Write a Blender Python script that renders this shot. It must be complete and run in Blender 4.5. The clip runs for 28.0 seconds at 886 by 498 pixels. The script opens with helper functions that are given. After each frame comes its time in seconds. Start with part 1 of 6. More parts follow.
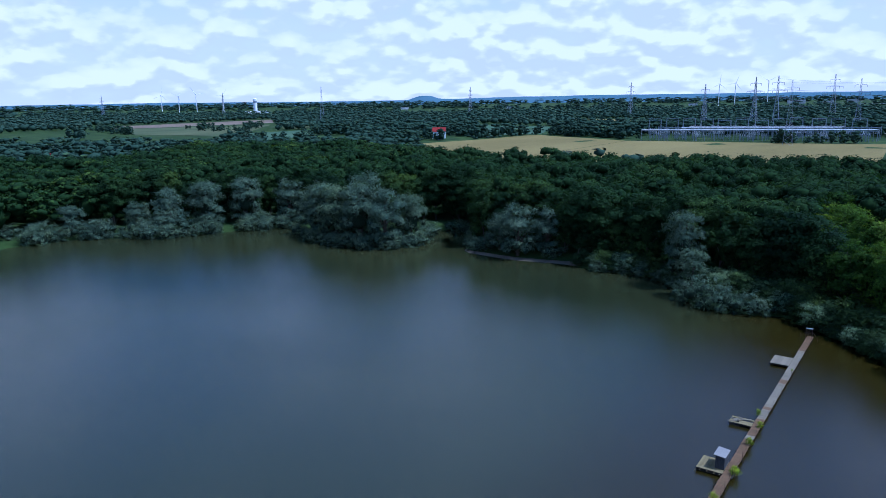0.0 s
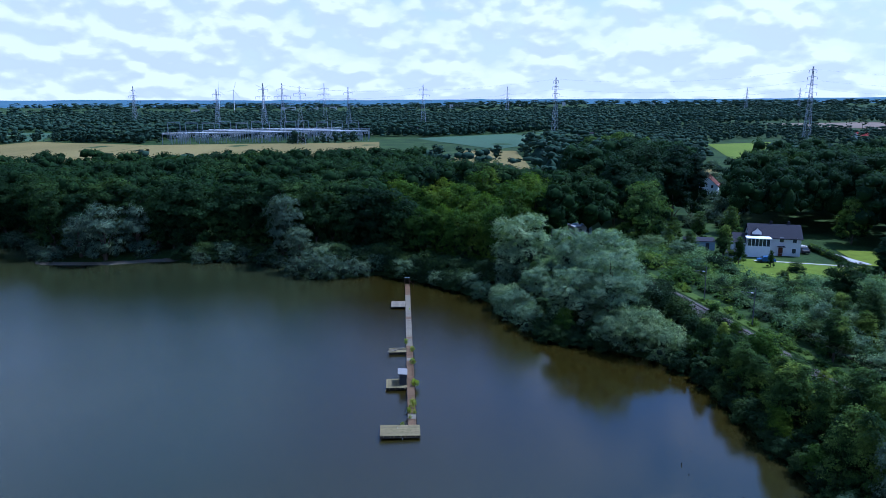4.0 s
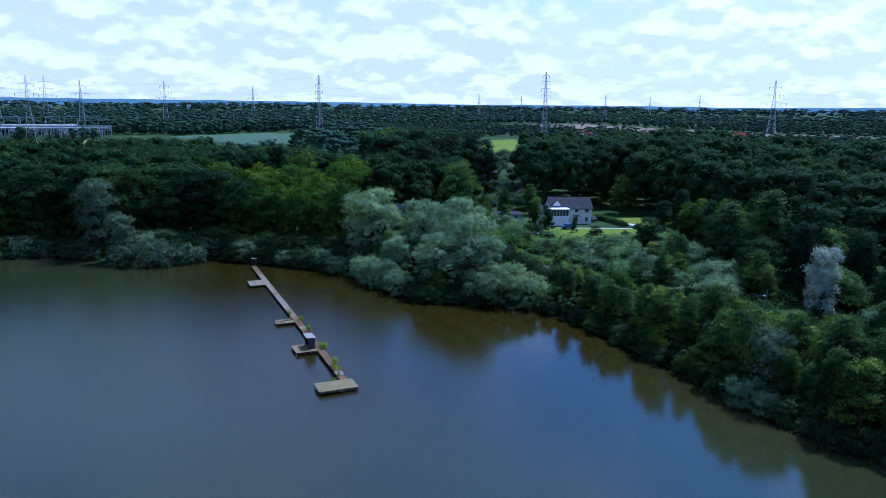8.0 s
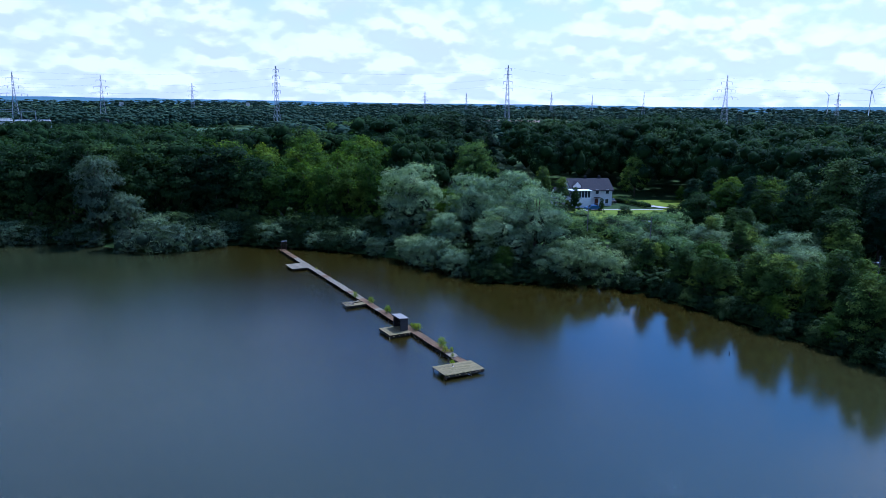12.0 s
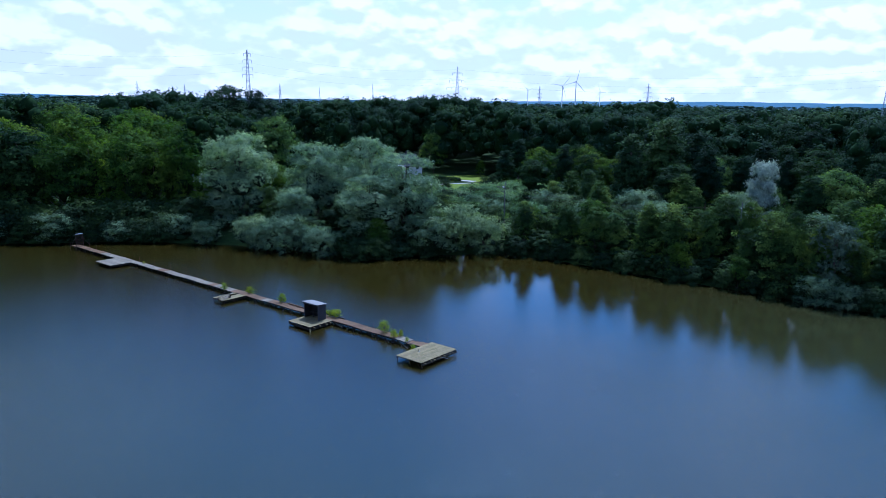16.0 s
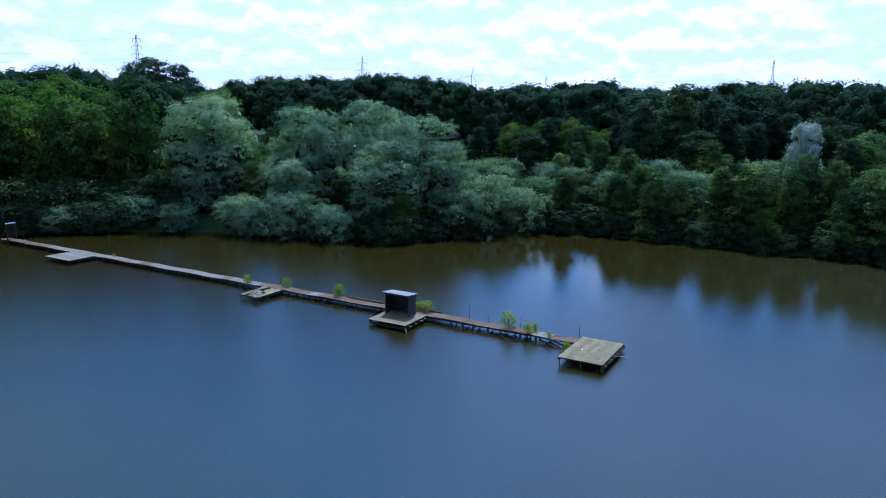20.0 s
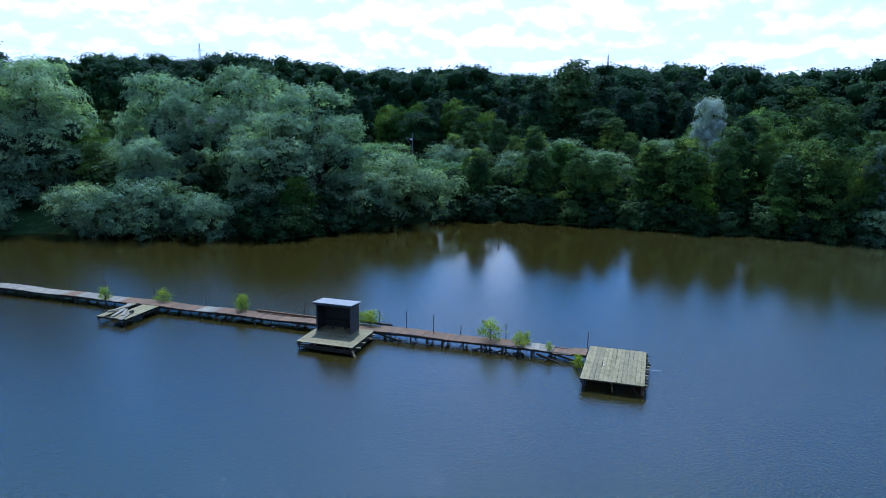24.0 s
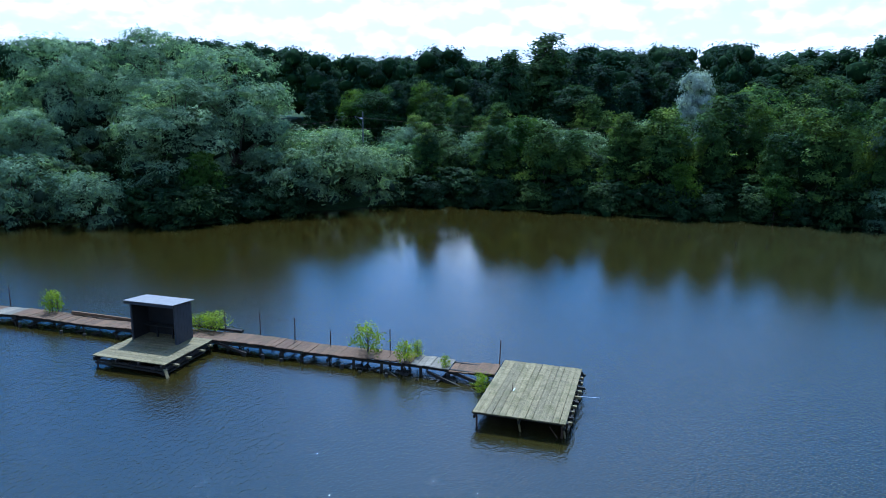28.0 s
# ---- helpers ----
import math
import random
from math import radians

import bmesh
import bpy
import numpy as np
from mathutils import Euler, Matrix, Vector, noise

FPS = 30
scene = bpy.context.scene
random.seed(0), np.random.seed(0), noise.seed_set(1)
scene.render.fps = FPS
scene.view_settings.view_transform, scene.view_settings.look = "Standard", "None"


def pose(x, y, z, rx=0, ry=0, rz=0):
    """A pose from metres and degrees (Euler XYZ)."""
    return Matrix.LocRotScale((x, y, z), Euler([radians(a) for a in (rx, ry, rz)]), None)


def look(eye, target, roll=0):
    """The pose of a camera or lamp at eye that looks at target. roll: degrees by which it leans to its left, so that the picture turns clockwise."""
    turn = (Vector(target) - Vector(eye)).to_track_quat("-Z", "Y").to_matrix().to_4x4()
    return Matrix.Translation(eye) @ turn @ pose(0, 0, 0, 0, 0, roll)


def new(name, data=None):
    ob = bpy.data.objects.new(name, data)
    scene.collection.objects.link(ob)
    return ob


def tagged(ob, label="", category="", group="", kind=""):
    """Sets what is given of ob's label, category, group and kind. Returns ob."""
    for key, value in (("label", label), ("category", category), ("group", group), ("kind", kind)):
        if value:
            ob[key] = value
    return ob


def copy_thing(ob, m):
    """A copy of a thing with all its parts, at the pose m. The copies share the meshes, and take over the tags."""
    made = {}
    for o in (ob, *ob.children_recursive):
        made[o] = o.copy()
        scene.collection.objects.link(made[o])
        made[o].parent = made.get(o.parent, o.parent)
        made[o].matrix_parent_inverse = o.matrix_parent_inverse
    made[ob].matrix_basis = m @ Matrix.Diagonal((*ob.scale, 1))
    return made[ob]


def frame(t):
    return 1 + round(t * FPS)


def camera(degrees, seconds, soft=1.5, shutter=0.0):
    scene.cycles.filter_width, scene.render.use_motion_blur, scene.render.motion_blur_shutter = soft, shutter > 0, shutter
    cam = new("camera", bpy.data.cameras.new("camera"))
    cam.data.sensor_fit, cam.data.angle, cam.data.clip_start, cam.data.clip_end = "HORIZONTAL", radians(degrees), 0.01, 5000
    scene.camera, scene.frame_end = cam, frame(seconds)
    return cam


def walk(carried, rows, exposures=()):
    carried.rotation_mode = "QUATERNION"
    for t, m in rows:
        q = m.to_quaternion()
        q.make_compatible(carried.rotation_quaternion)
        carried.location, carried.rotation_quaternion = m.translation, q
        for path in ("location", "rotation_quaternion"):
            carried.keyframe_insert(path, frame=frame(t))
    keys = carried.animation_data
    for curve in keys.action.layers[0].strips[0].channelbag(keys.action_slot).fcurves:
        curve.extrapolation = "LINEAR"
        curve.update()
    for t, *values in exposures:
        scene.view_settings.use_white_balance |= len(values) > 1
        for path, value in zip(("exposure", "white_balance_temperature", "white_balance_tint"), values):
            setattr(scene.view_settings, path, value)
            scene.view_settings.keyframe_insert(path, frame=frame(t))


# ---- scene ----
PATH = [
    (0, (15.639, -66.308, 43.328), (14.491, -64.724, 42.913), -0.8),
    (0.5, (14.011, -68.558, 43.28), (12.952, -66.912, 42.867), -0.8),
    (1, (12.285, -70.786, 43.23), (11.365, -69.059, 42.817), -0.8),
    (1.5, (10.288, -72.973, 43.231), (9.522, -71.172, 42.819), -0.7),
    (2, (8.155, -75.083, 43.109), (7.556, -73.219, 42.699), -0.6),
    (2.5, (6.013, -77.135, 42.674), (5.583, -75.225, 42.265), -0.7),
    (3, (3.712, -78.943, 42.024), (3.459, -77.002, 41.616), -0.7),
    (3.5, (1.075, -80.279, 41.134), (1.005, -78.323, 40.724), -0.4),
    (4, (-1.69, -81.295, 40.18), (-1.577, -79.34, 39.772), -0.2),
    (4.5, (-4.417, -82.077, 39.351), (-4.135, -80.139, 38.946), 0.1),
    (6.5, (-16.398, -82.313, 35.885), (-15.919, -80.411, 35.492), 0.4),
    (7, (-19.036, -82.362, 35.395), (-18.553, -80.461, 35.002), 0.1),
    (7.5, (-21.6, -81.929, 34.985), (-20.999, -80.062, 34.588), 0.6),
    (8, (-24.084, -81.011, 34.491), (-23.277, -79.224, 34.097), 0.8),
    (8.5, (-26.52, -79.554, 33.699), (-25.62, -77.812, 33.306), 0.9),
    (9, (-28.801, -77.719, 32.821), (-27.866, -75.995, 32.431), 0.9),
    (9.5, (-30.783, -75.631, 32.021), (-29.828, -73.918, 31.631), 1.0),
    (10, (-32.604, -73.337, 31.234), (-31.649, -71.624, 30.844), 0.9),
    (10.5, (-34.365, -70.923, 30.445), (-33.412, -69.209, 30.053), 0.9),
    (11, (-36.037, -68.391, 29.662), (-35.088, -66.674, 29.271), 0.8),
    (11.5, (-37.63, -65.761, 28.897), (-36.685, -64.043, 28.506), 0.9),
    (13.5, (-43.14, -54.298, 25.924), (-42.104, -52.634, 25.526), 0.7),
    (14, (-44.262, -51.285, 25.157), (-43.231, -49.618, 24.758), 0.6),
    (14.5, (-45.265, -48.2, 24.372), (-44.227, -46.538, 23.972), 0.5),
    (15, (-46.187, -45.113, 23.58), (-44.943, -43.599, 23.18), 0.5),
    (15.5, (-47.121, -42.138, 22.786), (-45.704, -40.784, 22.388), 0.8),
    (16, (-47.874, -39.161, 21.991), (-46.338, -37.943, 21.596), 0.9),
    (16.5, (-48.227, -36.102, 21.192), (-46.595, -35.015, 20.799), 1.1),
    (17, (-48.357, -32.97, 20.408), (-46.677, -31.96, 20.014), 0.9),
    (17.5, (-48.403, -29.706, 19.657), (-46.7, -28.733, 19.264), 0.8),
    (18, (-48.253, -26.428, 18.938), (-46.544, -25.467, 18.543), 0.9),
    (18.5, (-47.821, -23.221, 18.265), (-46.112, -22.261, 17.868), 0.7),
    (19, (-47.172, -20.121, 17.618), (-45.467, -19.157, 17.217), 0.6),
    (19.5, (-46.308, -17.173, 16.976), (-44.602, -16.206, 16.581), 0.7),
    (20, (-45.335, -14.427, 16.363), (-43.631, -13.46, 15.961), 0.6),
    (20.5, (-44.4, -11.905, 15.782), (-42.691, -10.944, 15.388), 0.5),
    (22.5, (-40.374, -4.339, 13.879), (-38.598, -3.516, 13.469), 0.4),
    (23, (-39.132, -3.397, 13.609), (-37.337, -2.617, 13.199), 0.6),
    (23.5, (-37.77, -2.903, 13.484), (-35.925, -2.253, 13.072), 0.6),
    (24, (-36.312, -2.759, 13.349), (-34.44, -2.188, 12.937), 0.8),
    (24.5, (-34.722, -2.999, 13.046), (-32.845, -2.444, 12.633), 0.7),
    (25, (-33.093, -3.4, 12.686), (-31.217, -2.843, 12.273), 0.8),
    (25.5, (-31.496, -3.744, 12.331), (-29.621, -3.186, 11.915), 0.8),
    (26, (-29.963, -4.056, 11.977), (-28.088, -3.496, 11.563), 0.8),
    (26.5, (-28.572, -4.257, 11.675), (-26.696, -3.703, 11.258), 1.1),
    (27, (-27.262, -4.441, 11.33), (-25.385, -3.893, 10.907), 0.9),
    (27.5, (-26.009, -4.696, 10.832), (-24.134, -4.14, 10.416), 0.8),
    (28, (-24.785, -4.968, 10.284), (-22.911, -4.404, 9.871), 0.6),
]
EXPOSURES = [(0, 0.06, 4560, 19), (4, 0.14, 4580, 19), (10, 0.22, 4600, 19), (20, 0.36, 4570, 16), (28, 0.63, 4560, 9)]
cam = camera(65.0, 28.0, 0.6)
walk(cam, [(t, look(e, g, r)) for t, e, g, r in PATH], EXPOSURES)

# ---- world and sun ----
COVER_SPREAD = 0.75
CLOUD_BASE, CLOUD_MID, CLOUD_TOP, HAZE = (13.4, 13.8, 14.9), (15.2, 15.4, 15.9), (18.2, 18.0, 17.8), (14.2, 14.7, 15.8)
SUN_EL, SUN_AZ = 60.0, 68.0      # degrees; azimuth clockwise from +y
SUN_GLOW = 1.5
SUN_DIR = (math.sin(radians(SUN_AZ)) * math.cos(radians(SUN_EL)), math.cos(radians(SUN_AZ)) * math.cos(radians(SUN_EL)), math.sin(radians(SUN_EL)))
world = bpy.data.worlds.new("world")
scene.world = world
world.use_nodes = True
wn, wl = world.node_tree.nodes, world.node_tree.links
wn.clear()


def wnode(kind, **kw):
    n = wn.new(kind)
    for k, v in kw.items():
        n.inputs[k.replace("_", " ")].default_value = v
    return n


sky = wn.new("ShaderNodeTexSky")
sky.sky_type = "NISHITA"
sky.sun_disc = False
sky.sun_elevation, sky.sun_rotation = radians(SUN_EL), radians(SUN_AZ)
sky.air_density, sky.dust_density, sky.ozone_density = 1.0, 0.6, 2.0
tc = wn.new("ShaderNodeTexCoord")
sep = wn.new("ShaderNodeSeparateXYZ")
wl.new(tc.outputs["Generated"], sep.inputs[0])


def wmath(op, a, b=None, c=None):
    n = wn.new("ShaderNodeMath")
    n.operation = op
    for i, v in enumerate((a, b, c)):
        if v is None:
            continue
        if isinstance(v, (int, float)):
            n.inputs[i].default_value = v
        else:
            wl.new(v, n.inputs[i])
    return n.outputs[0]


# cumulus: noise over the sky's directions, flattened, with lit tops and grey bases
zc = wmath("MAXIMUM", sep.outputs[2], 0.0)


def wvec(lift=0.0, flat=1.45):
    comb = wn.new("ShaderNodeCombineXYZ")
    wl.new(sep.outputs[0], comb.inputs[0]), wl.new(sep.outputs[1], comb.inputs[1])
    # bands of cloud grow thinner towards the horizon
    root = wmath("POWER", wmath("ADD", zc, 0.02 + lift), 0.75)
    wl.new(wmath("MULTIPLY", root, flat), comb.inputs[2])
    return comb.outputs[0]


def wnoise(vec, scale, detail, rough, dist=0.0):
    n = wn.new("ShaderNodeTexNoise")
    n.inputs["Scale"].default_value, n.inputs["Detail"].default_value = scale, detail
    n.inputs["Roughness"].default_value, n.inputs["Distortion"].default_value = rough, dist
    wl.new(vec, n.inputs["Vector"])
    return n.outputs["Fac"]


def wramp(fac, stops):
    n = wn.new("ShaderNodeValToRGB")
    el = n.color_ramp.elements
    el[0].position, el[0].color = stops[0][0], (*stops[0][1], 1)
    el[1].position, el[1].color = stops[-1][0], (*stops[-1][1], 1)
    for p, c in stops[1:-1]:
        e = el.new(p)
        e.color = (*c, 1)
    wl.new(fac, n.inputs[0])
    return n.outputs["Color"]


def wmix(fac, c1, c2):
    n = wn.new("ShaderNodeMix")
    n.data_type = "RGBA"
    for k, v in ((0, fac), (6, c1), (7, c2)):
        if isinstance(v, tuple):
            n.inputs[k].default_value = (*v, 1)
        else:
            wl.new(v, n.inputs[k])
    return n.outputs[2]


def wpuffs(vec, scale):
    """Rounded heads of cumulus, 0 between them and 1 in their middle."""
    n = wn.new("ShaderNodeTexVoronoi")
    n.feature = "SMOOTH_F1"
    n.inputs["Scale"].default_value, n.inputs["Smoothness"].default_value = scale, 0.35
    n.inputs["Detail"].default_value, n.inputs["Roughness"].default_value = 2.0, 0.55
    wl.new(vec, n.inputs["Vector"])
    return wmath("SUBTRACT", 1.0, wmath("MULTIPLY", n.outputs["Distance"], 1.25))


def wcumulus(lift):
    vec = wvec(lift)
    return wmath("ADD", wmath("MULTIPLY", wnoise(vec, 9.0, 8, 0.56, 0.15), 0.72), wmath("MULTIPLY", wpuffs(vec, 15.0), 0.28))


low = wcumulus(0.0)
high = wcumulus(0.014)
wide = wnoise(wvec(0, 1.6), 2.6, 4, 0.5)
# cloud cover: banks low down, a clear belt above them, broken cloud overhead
# the clear belt is unseen, added so that the lake mirrors blue
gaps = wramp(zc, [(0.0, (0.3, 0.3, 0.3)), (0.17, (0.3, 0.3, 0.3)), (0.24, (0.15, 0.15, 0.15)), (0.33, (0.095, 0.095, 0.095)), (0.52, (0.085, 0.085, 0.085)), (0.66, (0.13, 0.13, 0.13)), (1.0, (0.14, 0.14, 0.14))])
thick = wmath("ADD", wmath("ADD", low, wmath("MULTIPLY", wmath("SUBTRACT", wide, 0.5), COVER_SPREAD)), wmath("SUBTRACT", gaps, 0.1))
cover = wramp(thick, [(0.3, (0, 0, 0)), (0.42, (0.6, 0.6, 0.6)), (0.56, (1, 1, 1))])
lit = wmath("ADD", wmath("MULTIPLY", wmath("SUBTRACT", low, high), 3.6), 0.5)
shade = wramp(lit, [(0.22, CLOUD_BASE), (0.48, CLOUD_MID), (0.7, CLOUD_TOP)])
haze = wramp(zc, [(0.0, (1, 1, 1)), (0.10, (0.94, 0.94, 0.94)), (0.17, (0.75, 0.75, 0.75)), (0.25, (0.1, 0.1, 0.1)), (0.6, (0.0, 0.0, 0.0))])
blue = wn.new("ShaderNodeVectorMath")
blue.operation = "MULTIPLY"
blue.inputs[1].default_value = (0.7, 1.72, 2.38)
wl.new(sky.outputs[0], blue.inputs[0])
clear = wmix(haze, blue.outputs[0], HAZE)
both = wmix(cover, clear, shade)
# the sky brightens round the sun
sdot = wn.new("ShaderNodeVectorMath")
sdot.operation = "DOT_PRODUCT"
wl.new(tc.outputs["Generated"], sdot.inputs[0])
sdot.inputs[1].default_value = SUN_DIR
glow = wmath("ADD", wmath("MULTIPLY", wmath("POWER", wmath("MAXIMUM", sdot.outputs["Value"], 0.0), 5.0), SUN_GLOW), 1.0)
gain = wn.new("ShaderNodeVectorMath")
gain.operation = "SCALE"
wl.new(both, gain.inputs[0]), wl.new(glow, gain.inputs["Scale"])
final = gain.outputs[0]
bg = wn.new("ShaderNodeBackground")
bg.inputs["Strength"].default_value = 0.05
wl.new(final, bg.inputs["Color"])
wout = wn.new("ShaderNodeOutputWorld")
wl.new(bg.outputs[0], wout.inputs[0])

sun_data = bpy.data.lights.new("sun", "SUN")
sun_data.energy, sun_data.angle, sun_data.color = 5.0, radians(0.6), (1.0, 0.96, 0.88)
sun = new("sun", sun_data)
sun.matrix_world = look(Vector(SUN_DIR) * 200, (0, 0, 0))


# ---- materials ----
class Mat:
    """A small builder of node materials."""

    def __init__(self, name):
        self.m = bpy.data.materials.new(name)
        self.m.use_nodes = True
        self.n, self.l = self.m.node_tree.nodes, self.m.node_tree.links
        self.b = self.n["Principled BSDF"]
        self.co = self.n.new("ShaderNodeTexCoord").outputs["Object"]

    def geo(self):
        return self.n.new("ShaderNodeNewGeometry").outputs

    def noise(self, scale, detail=4, rough=0.55, vec=None, dist=0.0):
        n = self.n.new("ShaderNodeTexNoise")
        n.inputs["Scale"].default_value, n.inputs["Detail"].default_value = scale, detail
        n.inputs["Roughness"].default_value, n.inputs["Distortion"].default_value = rough, dist
        self.l.new(vec or self.co, n.inputs["Vector"])
        return n.outputs["Fac"]

    def stretch(self, sx, sy, sz, vec=None):
        n = self.n.new("ShaderNodeMapping")
        n.inputs["Scale"].default_value = (sx, sy, sz)
        self.l.new(vec or self.co, n.inputs["Vector"])
        return n.outputs[0]

    def ramp(self, fac, stops):
        n = self.n.new("ShaderNodeValToRGB")
        el = n.color_ramp.elements
        el[0].position, el[0].color = stops[0][0], (*stops[0][1], 1)
        el[1].position, el[1].color = stops[-1][0], (*stops[-1][1], 1)
        for p, c in stops[1:-1]:
            e = el.new(p)
            e.color = (*c, 1)
        self.l.new(fac, n.inputs[0])
        return n.outputs["Color"]

    def mix(self, fac, a, b, mode="MIX"):
        n = self.n.new("ShaderNodeMix")
        n.data_type, n.blend_type = "RGBA", mode
        for i, v in ((0, fac), (6, a), (7, b)):
            if isinstance(v, (int, float)):
                n.inputs[i].default_value = v
            elif isinstance(v, tuple):
                n.inputs[i].default_value = (*v, 1)
            else:
                self.l.new(v, n.inputs[i])
        return n.outputs[2]

    def random(self):
        return self.n.new("ShaderNodeObjectInfo").outputs["Random"]

    def bump(self, height, strength=0.4, distance=0.02):
        n = self.n.new("ShaderNodeBump")
        n.inputs["Strength"].default_value, n.inputs["Distance"].default_value = strength, distance
        self.l.new(height, n.inputs["Height"])
        self.l.new(n.outputs[0], self.b.inputs["Normal"])

    def set(self, color=None, rough=0.7, metal=0.0, spec=0.4):
        if isinstance(color, tuple):
            self.b.inputs["Base Color"].default_value = (*color, 1)
        elif color is not None:
            self.l.new(color, self.b.inputs["Base Color"])
        if isinstance(rough, (int, float)):
            self.b.inputs["Roughness"].default_value = rough
        else:
            self.l.new(rough, self.b.inputs["Roughness"])
        self.b.inputs["Metallic"].default_value = metal
        self.b.inputs["Specular IOR Level"].default_value = spec
        return self.m


def leaf_material(name, dark, mid, light, glow=0.4, patch=0.12, spec=0.06, vary=1.0):
    m = Mat(name)
    g = m.geo()
    big = m.noise(patch, 2, 0.5, g["Position"])
    fine = m.noise(0.9, 3, 0.6, g["Position"])
    c1 = m.ramp(big, [(0.32, dark), (0.52, mid), (0.7, light)])
    isl = m.ramp(g["Random Per Island"], [(0.0, (0.66, 0.67, 0.7)), (0.6, (0.98, 0.98, 0.98)), (1.0, (1.42, 1.4, 1.3))])
    c2 = m.mix(1.0, c1, isl, "MULTIPLY")
    # clump-sized mottling stands in for sunlit tufts and dark gaps
    tone = m.ramp(fine, [(0.3, (0.55, 0.6, 0.58)), (0.7, (1.5, 1.45, 1.3))])
    c3 = m.mix(1.0, c2, tone, "MULTIPLY")
    own = m.ramp(m.random(), [(0.0, (1 - 0.38 * vary, 1 - 0.3 * vary, 1 - 0.22 * vary)), (0.5, (1, 1, 1)), (1.0, (1 + 0.36 * vary, 1 + 0.24 * vary, 1 - 0.12 * vary))])
    c4 = m.mix(1.0, c3, own, "MULTIPLY")
    mat = m.set(c4, 0.8, 0, spec)
    tr = m.n.new("ShaderNodeBsdfTranslucent")
    warm = m.mix(1.0, c4, (1.2, 1.25, 0.6), "MULTIPLY")
    m.l.new(warm, tr.inputs["Color"])
    mx = m.n.new("ShaderNodeMixShader")
    mx.inputs[0].default_value = glow
    m.l.new(m.b.outputs[0], mx.inputs[1]), m.l.new(tr.outputs[0], mx.inputs[2])
    m.l.new(mx.outputs[0], m.n["Material Output"].inputs[0])
    return mat


LEAF_OAK = leaf_material("leaf_oak", (0.011, 0.027, 0.012), (0.021, 0.045, 0.015), (0.05, 0.084, 0.021), 0.32, 0.06)
LEAF_DARK = leaf_material("leaf_dark", (0.011, 0.027, 0.015), (0.019, 0.043, 0.02), (0.05, 0.085, 0.026), 0.24, 0.045)
LEAF_WILLOW = leaf_material("leaf_willow", (0.096, 0.152, 0.1), (0.175, 0.25, 0.16), (0.29, 0.375, 0.245), 0.45, 0.3, 0.06, 0.4)
LEAF_SALLOW = leaf_material("leaf_sallow", (0.068, 0.112, 0.068), (0.115, 0.17, 0.1), (0.175, 0.24, 0.14), 0.34, 0.3, 0.06, 0.5)
# darker copy of the willow leaf: shade on the far banks painted in
LEAF_SHADED_WILLOW = leaf_material("leaf_shaded_willow", (0.046, 0.076, 0.056), (0.072, 0.108, 0.075), (0.106, 0.145, 0.1), 0.3, 0.3, 0.06, 0.5)
LEAF_SAGE = leaf_material("leaf_sage", (0.07, 0.125, 0.062), (0.112, 0.178, 0.083), (0.168, 0.24, 0.113), 0.38, 0.3, 0.06, 0.5)
# brighter, yellower copy of the oak leaf with sunshine painted in
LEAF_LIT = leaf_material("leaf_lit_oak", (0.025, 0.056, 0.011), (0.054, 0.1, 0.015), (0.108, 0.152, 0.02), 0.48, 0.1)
LEAF_ALDER = leaf_material("leaf_alder", (0.014, 0.032, 0.012), (0.042, 0.078, 0.019), (0.125, 0.175, 0.03), 0.27, 0.2)
LEAF_MAPLE = leaf_material("leaf_maple", (0.045, 0.085, 0.026), (0.085, 0.14, 0.036), (0.15, 0.21, 0.05), 0.45, 0.3)
# shade under the overhanging bank trees is put into this dark leaf colour
LEAF_SHRUB = leaf_material("leaf_shrub", (0.012, 0.026, 0.011), (0.022, 0.042, 0.016), (0.042, 0.07, 0.023), 0.22, 0.25)
LEAF_BRIGHT = leaf_material("leaf_bright", (0.11, 0.165, 0.008), (0.165, 0.22, 0.012), (0.235, 0.28, 0.018), 0.4, 0.4)
LEAF_SILVER = leaf_material("leaf_silver", (0.2, 0.25, 0.25), (0.27, 0.32, 0.32), (0.34, 0.39, 0.385), 0.3, 0.5, 0.06, 0.1)
# far foliage: aerial haze is mixed into these paler, bluer leaf colours
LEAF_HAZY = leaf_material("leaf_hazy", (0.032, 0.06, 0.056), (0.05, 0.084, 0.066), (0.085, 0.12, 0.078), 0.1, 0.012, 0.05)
LEAF_FAR_HAZED = leaf_material("leaf_far_hazed", (0.016, 0.036, 0.022), (0.032, 0.06, 0.031), (0.075, 0.112, 0.045), 0.1, 0.028, 0.1)


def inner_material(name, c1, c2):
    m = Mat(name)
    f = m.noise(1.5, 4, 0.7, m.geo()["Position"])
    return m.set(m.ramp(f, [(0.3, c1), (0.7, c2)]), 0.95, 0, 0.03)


# core colours: the shade between leaf clumps is painted as dark cores
INNER = inner_material("inner_shade", (0.012, 0.02, 0.01), (0.026, 0.04, 0.018))
INNER_MID = inner_material("inner_willow_shade", (0.01, 0.018, 0.011), (0.024, 0.038, 0.021))
INNER_HAZED = inner_material("inner_hazed_foliage", (0.018, 0.038, 0.026), (0.034, 0.06, 0.038))
INNER_WOOD = inner_material("inner_wood_shade", (0.008, 0.02, 0.007), (0.017, 0.036, 0.01))


def bark_material():
    m = Mat("bark")
    f = m.noise(3, 6, 0.65, m.stretch(1, 1, 0.2))
    m.bump(f, 0.7, 0.05)
    return m.set(m.ramp(f, [(0.3, (0.03, 0.025, 0.018)), (0.7, (0.11, 0.09, 0.065))]), 0.9, 0, 0.2)


BARK = bark_material()


